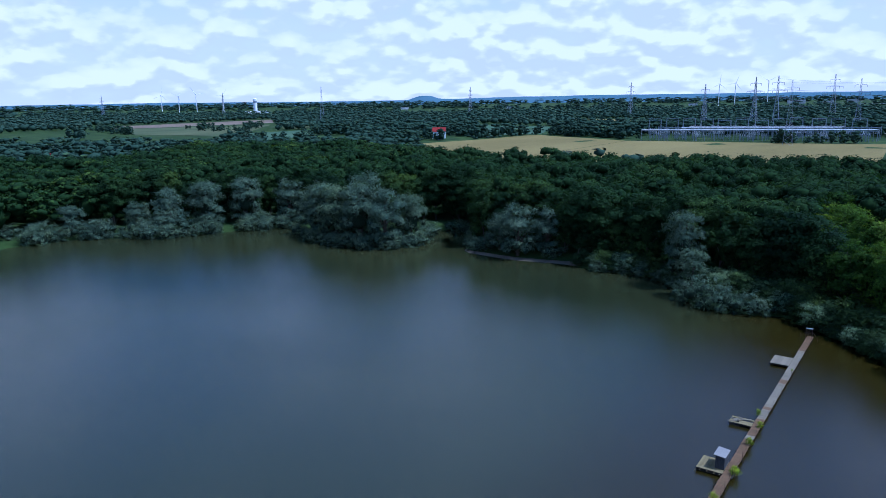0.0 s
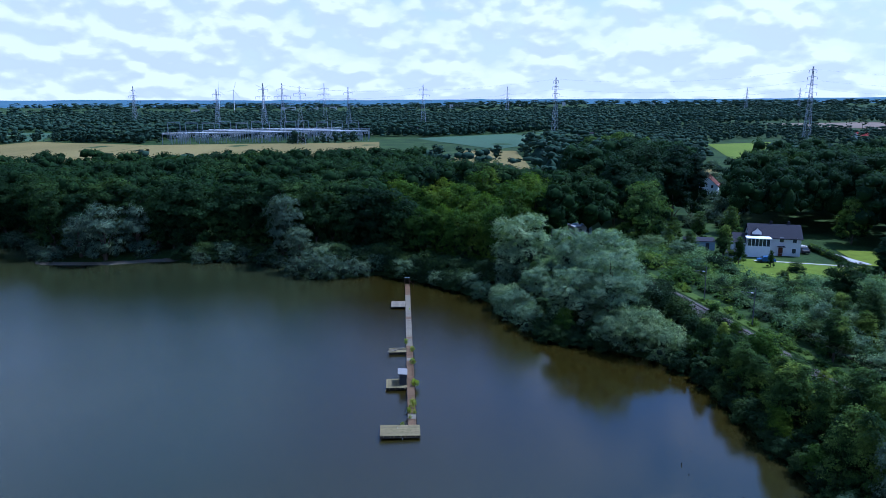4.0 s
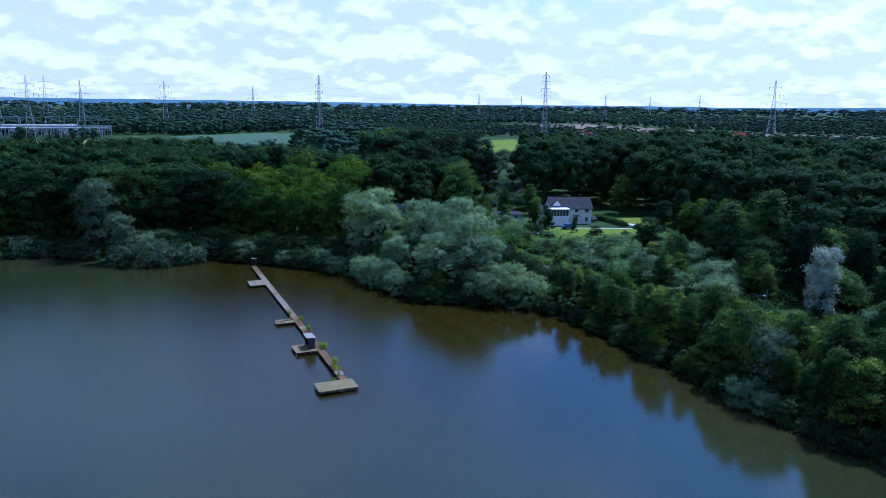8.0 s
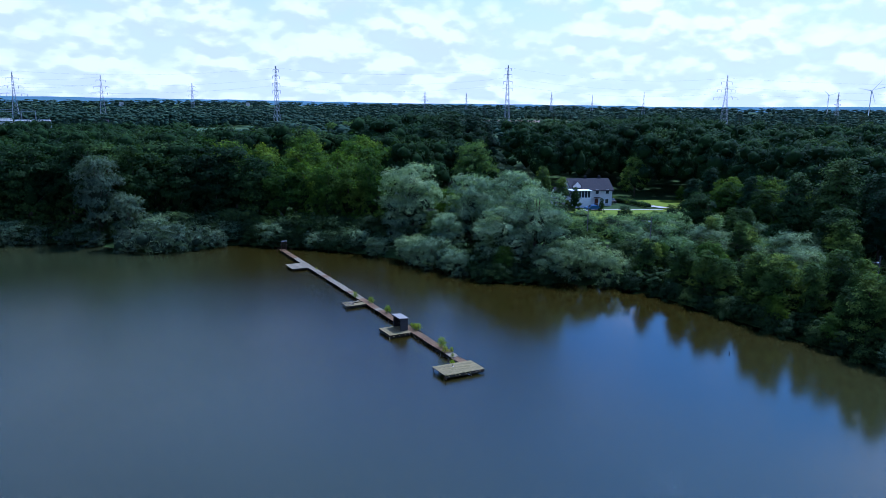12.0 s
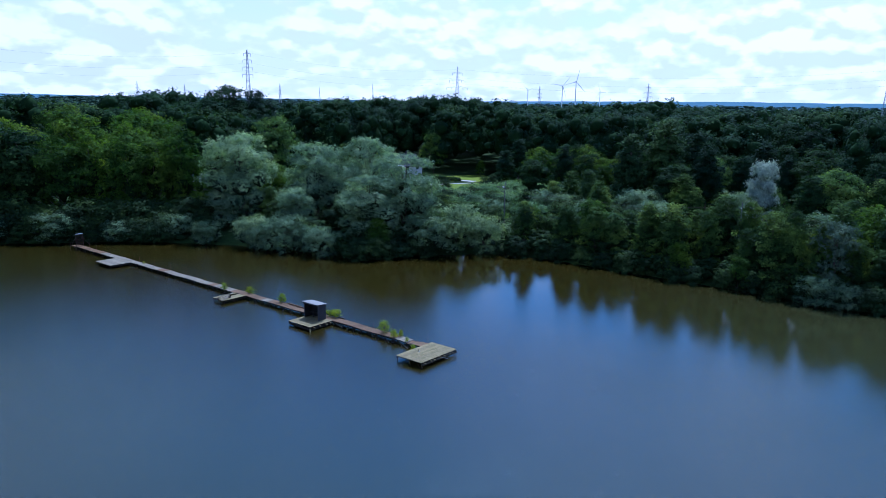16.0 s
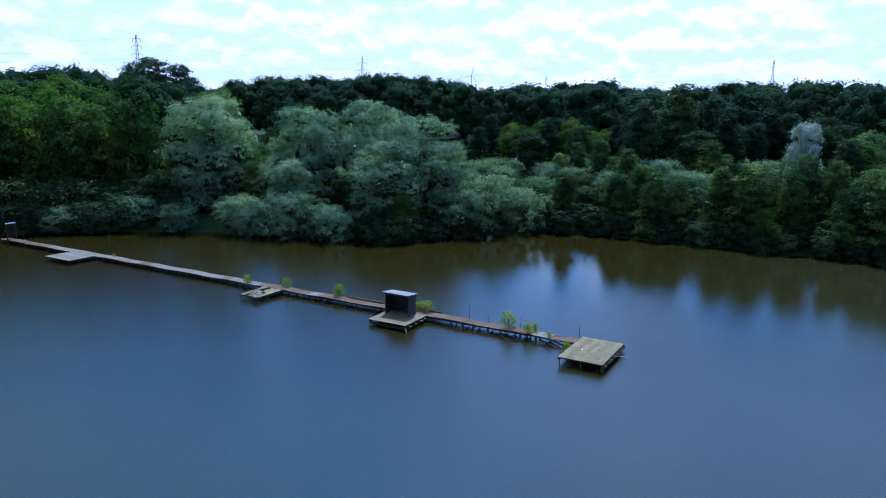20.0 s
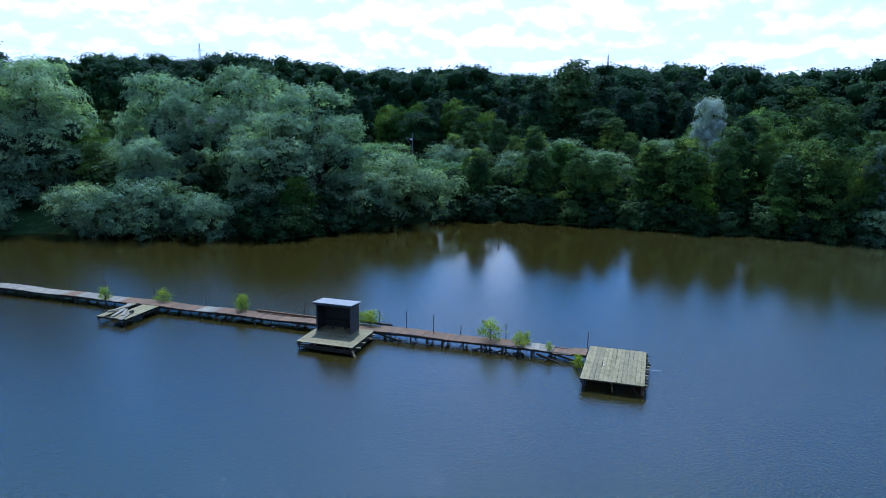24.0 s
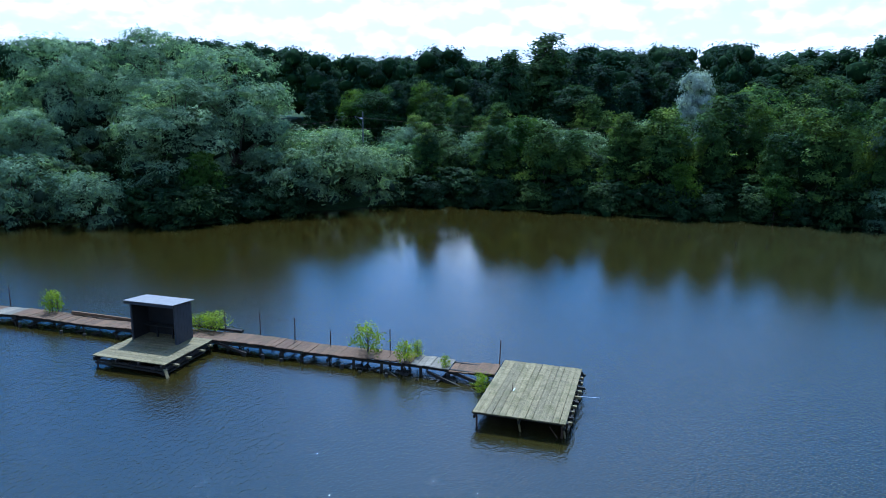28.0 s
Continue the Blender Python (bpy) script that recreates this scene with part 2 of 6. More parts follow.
WAVE = 0.04


def water_material():
    m = Mat("lake_water")
    g = m.geo()
    broad = m.noise(0.02, 3, 0.5, g["Position"])
    col = m.ramp(broad, [(0.35, (0.0165, 0.0215, 0.0095)), (0.65, (0.0245, 0.028, 0.0105))])
    # browner water along the jetty and the east bank, fading to the south
    pos = m.n.new("ShaderNodeSeparateXYZ")
    m.l.new(g["Position"], pos.inputs[0])
    brown_x = m.n.new("ShaderNodeMapRange")
    brown_x.interpolation_type = "SMOOTHSTEP"
    brown_x.inputs["From Min"].default_value, brown_x.inputs["From Max"].default_value = -30.0, -4.0
    m.l.new(pos.outputs[0], brown_x.inputs["Value"])
    reach = m.n.new("ShaderNodeMapRange")
    reach.interpolation_type = "SMOOTHSTEP"
    reach.inputs["From Min"].default_value, reach.inputs["From Max"].default_value = -45.0, 10.0
    reach.inputs["To Min"].default_value, reach.inputs["To Max"].default_value = 0.1, 1.0
    m.l.new(pos.outputs[1], reach.inputs["Value"])
    col = m.mix(m.mix(1.0, brown_x.outputs[0], reach.outputs[0], "MULTIPLY"), col, (0.0165, 0.013, 0.002))
    w1 = m.noise(4.6, 1.5, 0.5, m.stretch(1, 1.9, 1, g["Position"]), 0.6)
    w2 = m.noise(10.0, 1.5, 0.5, m.stretch(1.5, 1, 1, g["Position"]), 0.5)
    calm = m.noise(0.03, 3, 0.6, g["Position"])
    amp = m.ramp(calm, [(0.35, (0.7, 0.7, 0.7)), (0.65, (1, 1, 1))])
    h = m.mix(0.32, w1, w2)
    h2 = m.mix(1.0, h, amp, "MULTIPLY")
    # the water lies calm in the lee of the east and north banks
    xyz = m.n.new("ShaderNodeSeparateXYZ")
    m.l.new(g["Position"], xyz.inputs[0])
    lee = m.n.new("ShaderNodeMapRange")
    lee.interpolation_type = "SMOOTHSTEP"
    lee.inputs["From Min"].default_value, lee.inputs["From Max"].default_value = -3.0, 24.0
    lee.inputs["To Min"].default_value, lee.inputs["To Max"].default_value = 1.0, 0.16
    m.l.new(xyz.outputs[0], lee.inputs["Value"])
    lee2 = m.n.new("ShaderNodeMapRange")
    lee2.interpolation_type = "SMOOTHSTEP"
    lee2.inputs["From Min"].default_value, lee2.inputs["From Max"].default_value = 45.0, 100.0
    lee2.inputs["To Min"].default_value, lee2.inputs["To Max"].default_value = 1.0, 0.35
    m.l.new(xyz.outputs[1], lee2.inputs["Value"])
    h3 = m.mix(1.0, h2, lee.outputs[0], "MULTIPLY")
    m.bump(m.mix(1.0, h3, lee2.outputs[0], "MULTIPLY"), 1.0, WAVE)
    mat = m.set(col, 0.065, 0, 0.5)
    m.b.inputs["IOR"].default_value = 1.46
    return mat


WATER = water_material()


def ground_material():
    m = Mat("ground")
    g = m.geo()
    a = m.noise(0.04, 5, 0.6, g["Position"])
    b = m.noise(1.2, 5, 0.65, g["Position"])
    c = m.ramp(a, [(0.35, (0.014, 0.03, 0.008)), (0.55, (0.027, 0.05, 0.012)), (0.7, (0.05, 0.075, 0.019))])
    t = m.ramp(b, [(0.3, (0.6, 0.6, 0.6)), (0.7, (1.3, 1.3, 1.2))])
    m.bump(b, 0.6, 0.15)
    return m.set(m.mix(1.0, c, t, "MULTIPLY"), 0.95, 0, 0.1)


GROUND = ground_material()


def field_material(name, c1, c2, rows=0.0):
    m = Mat(name)
    g = m.geo()
    a = m.noise(0.012, 5, 0.6, m.stretch(1, 0.25, 1, g["Position"]))
    b = m.noise(0.6, 4, 0.6, g["Position"])
    c = m.ramp(a, [(0.35, c1), (0.65, c2)])
    t = m.ramp(b, [(0.3, (0.8, 0.8, 0.8)), (0.7, (1.15, 1.15, 1.15))])
    return m.set(m.mix(1.0, c, t, "MULTIPLY"), 0.95, 0, 0.1)


WHEAT = field_material("ripe_wheat", (0.132, 0.104, 0.032), (0.18, 0.143, 0.047))
CROP = field_material("green_crop", (0.04, 0.075, 0.04), (0.056, 0.095, 0.05))
MEADOW = field_material("meadow", (0.08, 0.118, 0.009), (0.122, 0.155, 0.013))
ROUGH = field_material("rough_grassland", (0.045, 0.065, 0.026), (0.08, 0.09, 0.04))
VERGE = field_material("verge_grass", (0.045, 0.076, 0.012), (0.08, 0.115, 0.018))
SOIL = field_material("bare_soil", (0.12, 0.088, 0.062), (0.17, 0.13, 0.095))


def plank_material(name, c1, c2, moss=(0.16, 0.17, 0.09)):
    m = Mat(name)
    g = m.geo()
    grain = m.noise(6, 6, 0.7, m.stretch(0.25, 5, 5))
    spot = m.noise(2.2, 5, 0.65, g["Position"])
    c = m.ramp(grain, [(0.3, c1), (0.7, c2)])
    own = m.ramp(m.random(), [(0.0, (0.78, 0.78, 0.8)), (1.0, (1.14, 1.12, 1.08))])
    c = m.mix(1.0, c, own, "MULTIPLY")
    f = m.ramp(spot, [(0.48, (0, 0, 0)), (0.68, (0.7, 0.7, 0.7))])
    dirt = m.noise(9.0, 5, 0.7, g["Position"])
    c = m.mix(m.ramp(dirt, [(0.5, (0, 0, 0)), (0.72, (0.75, 0.75, 0.75))]), c, tuple(0.4 * v for v in c1))
    pale = m.noise(4.6, 4, 0.6, m.stretch(1, 1, 1, g["Position"]), 0.8)
    c = m.mix(m.ramp(pale, [(0.6, (0, 0, 0)), (0.75, (0.55, 0.55, 0.55))]), c, tuple(1.35 * v for v in c2))
    c = m.mix(f, c, moss)
    # small pale flecks of lichen and dark rot spots
    fleck = m.noise(24.0, 3, 0.6, g["Position"])
    c = m.mix(m.ramp(fleck, [(0.62, (0, 0, 0)), (0.7, (0.5, 0.5, 0.5))]), c, tuple(1.9 * v for v in c2))
    rot = m.noise(3.4, 6, 0.75, g["Position"], 1.2)
    c = m.mix(m.ramp(rot, [(0.56, (0, 0, 0)), (0.68, (0.7, 0.7, 0.7))]), c, tuple(0.45 * v for v in c1))
    m.bump(grain, 0.5, 0.01)
    return m.set(c, 0.85, 0, 0.2)


DECK_GREY = plank_material("weathered_deck", (0.115, 0.092, 0.042), (0.215, 0.174, 0.086), (0.078, 0.07, 0.02))
DECK_BROWN = plank_material("walkway_wood", (0.08, 0.046, 0.022), (0.15, 0.088, 0.045), (0.07, 0.052, 0.022))
DECK_PALE = plank_material("pale_walkway_wood", (0.115, 0.098, 0.068), (0.21, 0.18, 0.13), (0.105, 0.098, 0.055))
PILE = plank_material("wet_pile_wood", (0.014, 0.012, 0.01), (0.04, 0.033, 0.026), (0.03, 0.032, 0.018))


def plain(name, c1, c2, scale=1.5, rough=0.7, metal=0.0, bump=0.2, spec=0.4):
    m = Mat(name)
    f = m.noise(scale, 5, 0.65)
    f2 = m.noise(scale * 9, 3, 0.6)
    m.bump(f2, bump, 0.01)
    return m.set(m.ramp(m.mix(0.4, f, f2), [(0.3, c1), (0.7, c2)]), rough, metal, spec)


HUT_WALL = plain("dark_painted_boards", (0.022, 0.024, 0.028), (0.042, 0.045, 0.05), 2, 0.6)
# the shade inside the hut is put into this near-black board colour
HUT_IN = plain("shade_dark_inner_boards", (0.006, 0.006, 0.006), (0.016, 0.014, 0.012), 3, 0.8)
ROOF_FELT = plain("pale_roof_sheet", (0.15, 0.142, 0.13), (0.22, 0.208, 0.195), 3, 0.85, 0, 0.2, 0.15)
STEEL = plain("galvanised_steel", (0.2, 0.23, 0.27), (0.32, 0.35, 0.39), 0.3, 0.55, 0.4)
RUST = plain("rusty_iron", (0.03, 0.02, 0.016), (0.09, 0.05, 0.032), 6, 0.8, 0.3)
WHITE = plain("white_paint", (0.62, 0.64, 0.66), (0.78, 0.79, 0.8), 1, 0.6)
RENDER_GREY = plain("pale_wall_render", (0.52, 0.52, 0.53), (0.62, 0.62, 0.62), 0.8, 0.85)
ROOF_DARK = plain("dark_roof_tiles", (0.02, 0.02, 0.026), (0.042, 0.042, 0.05), 4, 0.9, 0, 0.2, 0.1)
MAST = plain("dull_mast_steel", (0.07, 0.075, 0.08), (0.12, 0.125, 0.13), 0.3, 0.7, 0.2)
ROOF_RED = plain("red_roof_tiles", (0.15, 0.018, 0.017), (0.22, 0.032, 0.027), 3, 0.9, 0, 0.2, 0.08)
ROOF_BROWN = plain("brown_roof_tiles", (0.075, 0.03, 0.019), (0.13, 0.052, 0.031), 3, 0.9, 0, 0.2, 0.08)
BALLAST = plain("track_ballast", (0.04, 0.033, 0.028), (0.088, 0.072, 0.06), 9, 0.95, 0, 0.8)
RAIL = plain("rail_steel", (0.09, 0.07, 0.065), (0.17, 0.14, 0.13), 5, 0.45, 0.7)
SLEEPER = plain("concrete_sleeper", (0.075, 0.064, 0.055), (0.14, 0.122, 0.105), 6, 0.9)
GRAVEL = plain("gravel_path", (0.26, 0.25, 0.24), (0.4, 0.39, 0.37), 7, 0.95)
CONCRETE = plain("pale_concrete", (0.4, 0.41, 0.42), (0.55, 0.56, 0.57), 0.5, 0.85)
# distance haze is put into the blue of this colour
HILL = plain("haze_blue_hills", (0.047, 0.094, 0.125), (0.078, 0.135, 0.175), 0.004, 1.0, 0, 0.0, 0.0)
CARBLUE = plain("blue_car_paint", (0.03, 0.08, 0.2), (0.04, 0.1, 0.25), 1, 0.25)
TYRE = plain("tyre_rubber", (0.015, 0.015, 0.016), (0.03, 0.03, 0.03), 8, 0.9)
SAND = plain("pale_bank_sand", (0.06, 0.052, 0.036), (0.105, 0.09, 0.064), 2, 0.95)
GLASS = Mat("window_glass").set((0.03, 0.04, 0.05), 0.06, 0, 0.6)


# ---- mesh helpers ----
def np_mesh(name, verts, polys, mat):
    """A mesh from an array of corners and arrays of faces, each with one number of corners."""
    me = bpy.data.meshes.new(name)
    verts = np.asarray(verts, dtype=np.float32)
    me.vertices.add(len(verts))
    me.vertices.foreach_set("co", verts.ravel())
    idx = np.concatenate([p.ravel() for p in polys]).astype(np.int32)
    sizes = np.concatenate([np.full(len(p), p.shape[1]) for p in polys])
    starts = np.concatenate([[0], np.cumsum(sizes)[:-1]]).astype(np.int32)
    me.loops.add(len(idx))
    me.loops.foreach_set("vertex_index", idx)
    me.polygons.add(len(sizes))
    me.polygons.foreach_set("loop_start", starts)
    me.update(calc_edges=True)
    for mm in (mat if isinstance(mat, (list, tuple)) else [mat]):
        me.materials.append(mm)
    if isinstance(mat, (list, tuple)):
        me.polygons.foreach_set("material_index", np.concatenate([np.full(len(p), k) for k, p in enumerate(polys)]).astype(np.int32))
    return me


def bm_mesh(name, bm, mat):
    me = bpy.data.meshes.new(name)
    bm.to_mesh(me)
    bm.free()
    for mm in (mat if isinstance(mat, (list, tuple)) else [mat]):
        me.materials.append(mm)
    return me


def part(name, bm, mat, parent, label=""):
    ob = new(name, bm_mesh(name, bm, mat) if isinstance(bm, bmesh.types.BMesh) else bm)
    ob.parent = parent
    if label:
        tagged(ob, label)
    return ob


def thing(name, m, label, category, group="", kind=""):
    ob = new(name)
    ob.empty_display_size = 0.2
    ob.matrix_world = m
    return tagged(ob, label, category, group, kind)


def box(bm, c, s, rot=None, bevel=0.0):
    m = Matrix.Translation(c) @ (rot.to_4x4() if rot is not None else Matrix()) @ Matrix.Diagonal((*s, 1))
    r = bmesh.ops.create_cube(bm, size=1, matrix=m)
    if bevel:
        es = list({e for v in r["verts"] for e in v.link_edges})
        bmesh.ops.bevel(bm, geom=es, offset=bevel, segments=1, affect="EDGES")
    return bm


def beam(bm, a, b, w, h=None):
    """A square bar from a to b."""
    a, b = Vector(a), Vector(b)
    d = b - a
    q = d.to_track_quat("Z", "Y").to_matrix()
    return box(bm, (a + b) / 2, (w, h or w, d.length), q)


def tube(bm, pts, radii, n=7, cap=True):
    rings = []
    for i, p in enumerate(pts):
        p = Vector(p)
        d = Vector(pts[min(i + 1, len(pts) - 1)]) - Vector(pts[max(i - 1, 0)])
        q = d.to_track_quat("Z", "Y").to_matrix()
        rings.append([bm.verts.new(p + q @ Vector((math.cos(k * math.tau / n) * radii[i], math.sin(k * math.tau / n) * radii[i], 0))) for k in range(n)])
    for r0, r1 in zip(rings, rings[1:]):
        for k in range(n):
            bm.faces.new((r0[k], r0[(k + 1) % n], r1[(k + 1) % n], r1[k]))
    if cap:
        bm.faces.new(rings[-1]), bm.faces.new(rings[0][::-1])
    return bm


B = bmesh.new


# ---- the lake and the land ----
SHORE = [(43, -150), (46, -110), (44, -75), (43.5, -55), (43.5, -42), (40.5, -36), (40.6, -24), (41, -14), (41, 0), (40.5, 12), (38.5, 19.5), (34, 23),
         (28.5, 27.5), (22.5, 29.5), (21, 36), (18.5, 46), (15.5, 54), (10, 63), (4, 70), (-3, 76), (-8, 81), (-13, 77.5), (-20, 77), (-27, 80),
         (-33, 90), (-42, 98), (-54, 96), (-64, 99), (-78, 96), (-92, 97), (-97, 101), (-108, 118), (-119, 126), (-123, 121), (-112, 101),
         (-117, 88), (-132, 84), (-148, 85), (-155, 89), (-172, 98), (-183, 81), (-190, 64), (-206, 53), (-218, 40), (-219, 22), (-232, -20),
         (-238, -90), (-205, -170), (-120, -215), (-30, -205), (25, -185)]
POLY = np.array(SHORE, dtype=float)


def shore_distance(x, y):
    """Distance to the waterline, below zero on the lake."""
    p = np.stack([np.asarray(x, float).ravel(), np.asarray(y, float).ravel()], 1)
    best = np.full(len(p), 1e9)
    inside = np.zeros(len(p), bool)
    for a, b in zip(POLY, np.roll(POLY, -1, 0)):
        ab = b - a
        t = np.clip(((p - a) @ ab) / (ab @ ab), 0, 1)
        best = np.minimum(best, np.hypot(*(p - a - t[:, None] * ab).T))
        cross = (a[1] > p[:, 1]) != (b[1] > p[:, 1])
        inside ^= cross & (p[:, 0] < (b[0] - a[0]) * (p[:, 1] - a[1]) / (b[1] - a[1] + 1e-12) + a[0])
    return np.where(inside, -best, best).reshape(np.shape(x))


def smooth(t):
    t = np.clip(t, 0, 1)
    return t * t * (3 - 2 * t)


def land(x, y):
    x, y = np.asarray(x, float), np.asarray(y, float)
    d = shore_distance(x, y)
    r = np.hypot(x, y)
    z = np.where(d < 0, np.maximum(-1.6, 0.3 * d), 0.12 + 1.9 * smooth(d / 9))
    z = z + 0.25 * np.sin(x * 0.05) * np.cos(y * 0.043) * smooth(d / 30)
    z = z + 9 * smooth((x - 130) / 320) * smooth((r - 200) / 350)
    z = z + 3 * smooth((r - 600) / 600) + 26 * smooth((r - 1500) / 2600)
    return z


def land1(x, y):
    return float(land(np.array([x]), np.array([y]))[0])


def axis(lo, hi, step, far):
    mid = np.arange(lo, hi + 0.1, step)
    g = [step]
    while sum(g) < far:
        g.append(g[-1] * 1.22)
    c = np.cumsum(g)
    return np.concatenate([lo - c[::-1], mid, hi + c])


gx, gy = np.meshgrid(axis(-250, 130, 3.0, 4400), axis(-220, 170, 3.0, 4400))
nx, ny = gx.shape[1], gx.shape[0]
gv = np.stack([gx.ravel(), gy.ravel(), land(gx, gy).ravel()], 1)
ii = np.arange(nx * ny).reshape(ny, nx)
gq = np.stack([ii[:-1, :-1].ravel(), ii[:-1, 1:].ravel(), ii[1:, 1:].ravel(), ii[1:, :-1].ravel()], 1)
ground = tagged(new("ground", np_mesh("ground", gv, [gq], GROUND)), "rough green land that reaches to the horizon", "ground", "", "structure")

bm = B()
WATER_LEVEL = 0.2
vs = [bm.verts.new((x, y, WATER_LEVEL)) for x in np.linspace(-250, 60, 12) for y in np.linspace(-230, 140, 12)]
for i in range(11):
    for j in range(11):
        bm.faces.new((vs[i * 12 + j], vs[(i + 1) * 12 + j], vs[(i + 1) * 12 + j + 1], vs[i * 12 + j + 1]))
water = tagged(new("water", bm_mesh("water", bm, WATER)), "calm brown lake water with fine ripples", "lake", "", "structure")


def patch_sheet(name, corners, mat, label, lift=0.25, step=14.0):
    """A field: a sheet over the land inside four corners."""
    c = np.array(corners, float)
    n = max(3, int(np.hypot(*(c[1] - c[0])) / step)), max(3, int(np.hypot(*(c[3] - c[0])) / step))
    u, v = np.meshgrid(np.linspace(0, 1, n[0]), np.linspace(0, 1, n[1]))
    xy = ((1 - u) * (1 - v))[..., None] * c[0] + (u * (1 - v))[..., None] * c[1] + (u * v)[..., None] * c[2] + ((1 - u) * v)[..., None] * c[3]
    z = land(xy[..., 0], xy[..., 1]) + lift
    ix = np.arange(n[0] * n[1]).reshape(n[1], n[0])
    q = np.stack([ix[:-1, :-1].ravel(), ix[:-1, 1:].ravel(), ix[1:, 1:].ravel(), ix[1:, :-1].ravel()], 1)
    return tagged(new(name, np_mesh(name, np.concatenate([xy.reshape(-1, 2), z.reshape(-1, 1)], 1), [q], mat)), label, "field", "", "structure")


def far(az, dist):
    """A place by its compass angle (degrees clockwise from +y) and distance from the jetty's end."""
    return (math.sin(radians(az)) * dist, math.cos(radians(az)) * dist - 75)


patch_sheet("wheat_field", [(-412, 488), (-240, 285), (-247, 612), (-386, 682)], WHEAT, "ripe golden wheat field behind the wood")
patch_sheet("wheat_field", [(-239, 285), (-12, 280), (-25, 640), (-246, 612)], WHEAT, "ripe golden wheat field before the switchyard")
patch_sheet("wheat_field", [(145, 262), (156, 260), (182, 314), (148, 308)], WHEAT, "small yellow field behind the white house")
patch_sheet("wheat_field", [(20, 330), (72, 300), (92, 490), (50, 502)], WHEAT, "narrow ripe wheat field beside dark trees")
patch_sheet("crop_field", [(14, 712), (207, 858), (160, 657), (80, 511)], CROP, "green crop field beyond the wheat")
patch_sheet("crop_field", [(-614, 913), (-458, 871), (-392, 705), (-430, 625)], CROP, "blue-green crop field behind the wheat")
patch_sheet("crop_field", [(-770, 524), (-762, 677), (-634, 554), (-613, 443)], CROP, "blue-green crop field far behind the wood")
patch_sheet("wheat_field", [(-597, 1231), (-437, 1246), (-371, 1017), (-443, 914)], WHEAT, "pale wheat field far behind hedges")
patch_sheet("grass_field", [(-1117, 540), (-1015, 815), (-718, 505), (-892, 471)], ROUGH, "rough grassland with scattered bushes far off")
patch_sheet("grass_field", [(-898, 739), (-876, 796), (-790, 720), (-835, 685)], ROUGH, "rough grassland strip behind trees")
patch_sheet("soil_field", [(-1276, 618), (-1334, 1093), (-1108, 901), (-1117, 542)], SOIL, "reddish brown bare field far off")
patch_sheet("meadow_far", [(219, 376), (242, 366), (312, 500), (262, 512)], MEADOW, "bright green sunlit meadow between woods")
patch_sheet("soil_field", [(475, 830), (545, 495), (625, 525), (650, 860)], SOIL, "bare brown building ground behind a row of trees")
patch_sheet("soil_field", [(548, 490), (640, 300), (740, 330), (630, 520)], SOIL, "bare brown building ground behind a row of trees")
patch_sheet("lawn", [(107, 73), (119, 72), (129, 86), (112, 92)], MEADOW, "bright green lawn beyond the drive", 0.12, 3)
patch_sheet("lawn", [(73, 63), (92, 58), (107, 72), (80, 84)], MEADOW, "mown bright green garden lawn beside the house", 0.12, 3)

# the bare sandy edge of the little cape
bm = B()
prev = None
for x, y, w in ((-97, 100.2, 0.6), (-94.5, 98.2, 1.5), (-90, 97.4, 1.8), (-84, 97, 1.6), (-78, 96.6, 2.2), (-71, 98, 2.6), (-65, 99.4, 2.6), (-60, 99.6, 1.2)):
    row = [bm.verts.new((x, y - 0.9, -0.05)), bm.verts.new((x, y + w * 0.5, 0.45)), bm.verts.new((x, y + w, 0.62))]
    if prev:
        for k in range(2):
            bm.faces.new((prev[k], row[k], row[k + 1], prev[k + 1]))
    prev = row
tagged(new("sand_bank", bm_mesh("sand_bank", bm, SAND)), "pale bare sandy edge of the far bank", "bank", "", "structure")

# hills on the horizon, their haze mixed into the blue colour
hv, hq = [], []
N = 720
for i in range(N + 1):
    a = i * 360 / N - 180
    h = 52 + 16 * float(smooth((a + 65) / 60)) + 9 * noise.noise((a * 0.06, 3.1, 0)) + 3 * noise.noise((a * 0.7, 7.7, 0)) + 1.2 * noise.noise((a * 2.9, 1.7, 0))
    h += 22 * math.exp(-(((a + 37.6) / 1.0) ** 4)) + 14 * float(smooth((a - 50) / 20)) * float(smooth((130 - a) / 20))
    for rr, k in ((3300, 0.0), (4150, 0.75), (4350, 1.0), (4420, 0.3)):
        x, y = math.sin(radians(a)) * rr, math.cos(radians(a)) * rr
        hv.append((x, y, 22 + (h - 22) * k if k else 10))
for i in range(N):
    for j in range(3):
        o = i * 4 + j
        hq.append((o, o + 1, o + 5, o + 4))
tagged(new("backdrop", np_mesh("backdrop", hv, [np.array(hq)], HILL)), "wooded hills painted in haze blue along the far horizon", "hills", "", "structure")


# ---- foliage ----
def ico(level):
    bm = B()
    bmesh.ops.create_icosphere(bm, subdivisions=level, radius=1)
    bm.verts.ensure_lookup_table()
    v = np.array([x.co[:] for x in bm.verts])
    f = np.array([[x.index for x in q.verts] for q in bm.faces])
    bm.free()
    return v, f


ICO1, ICO2 = ico(1), ico(2)


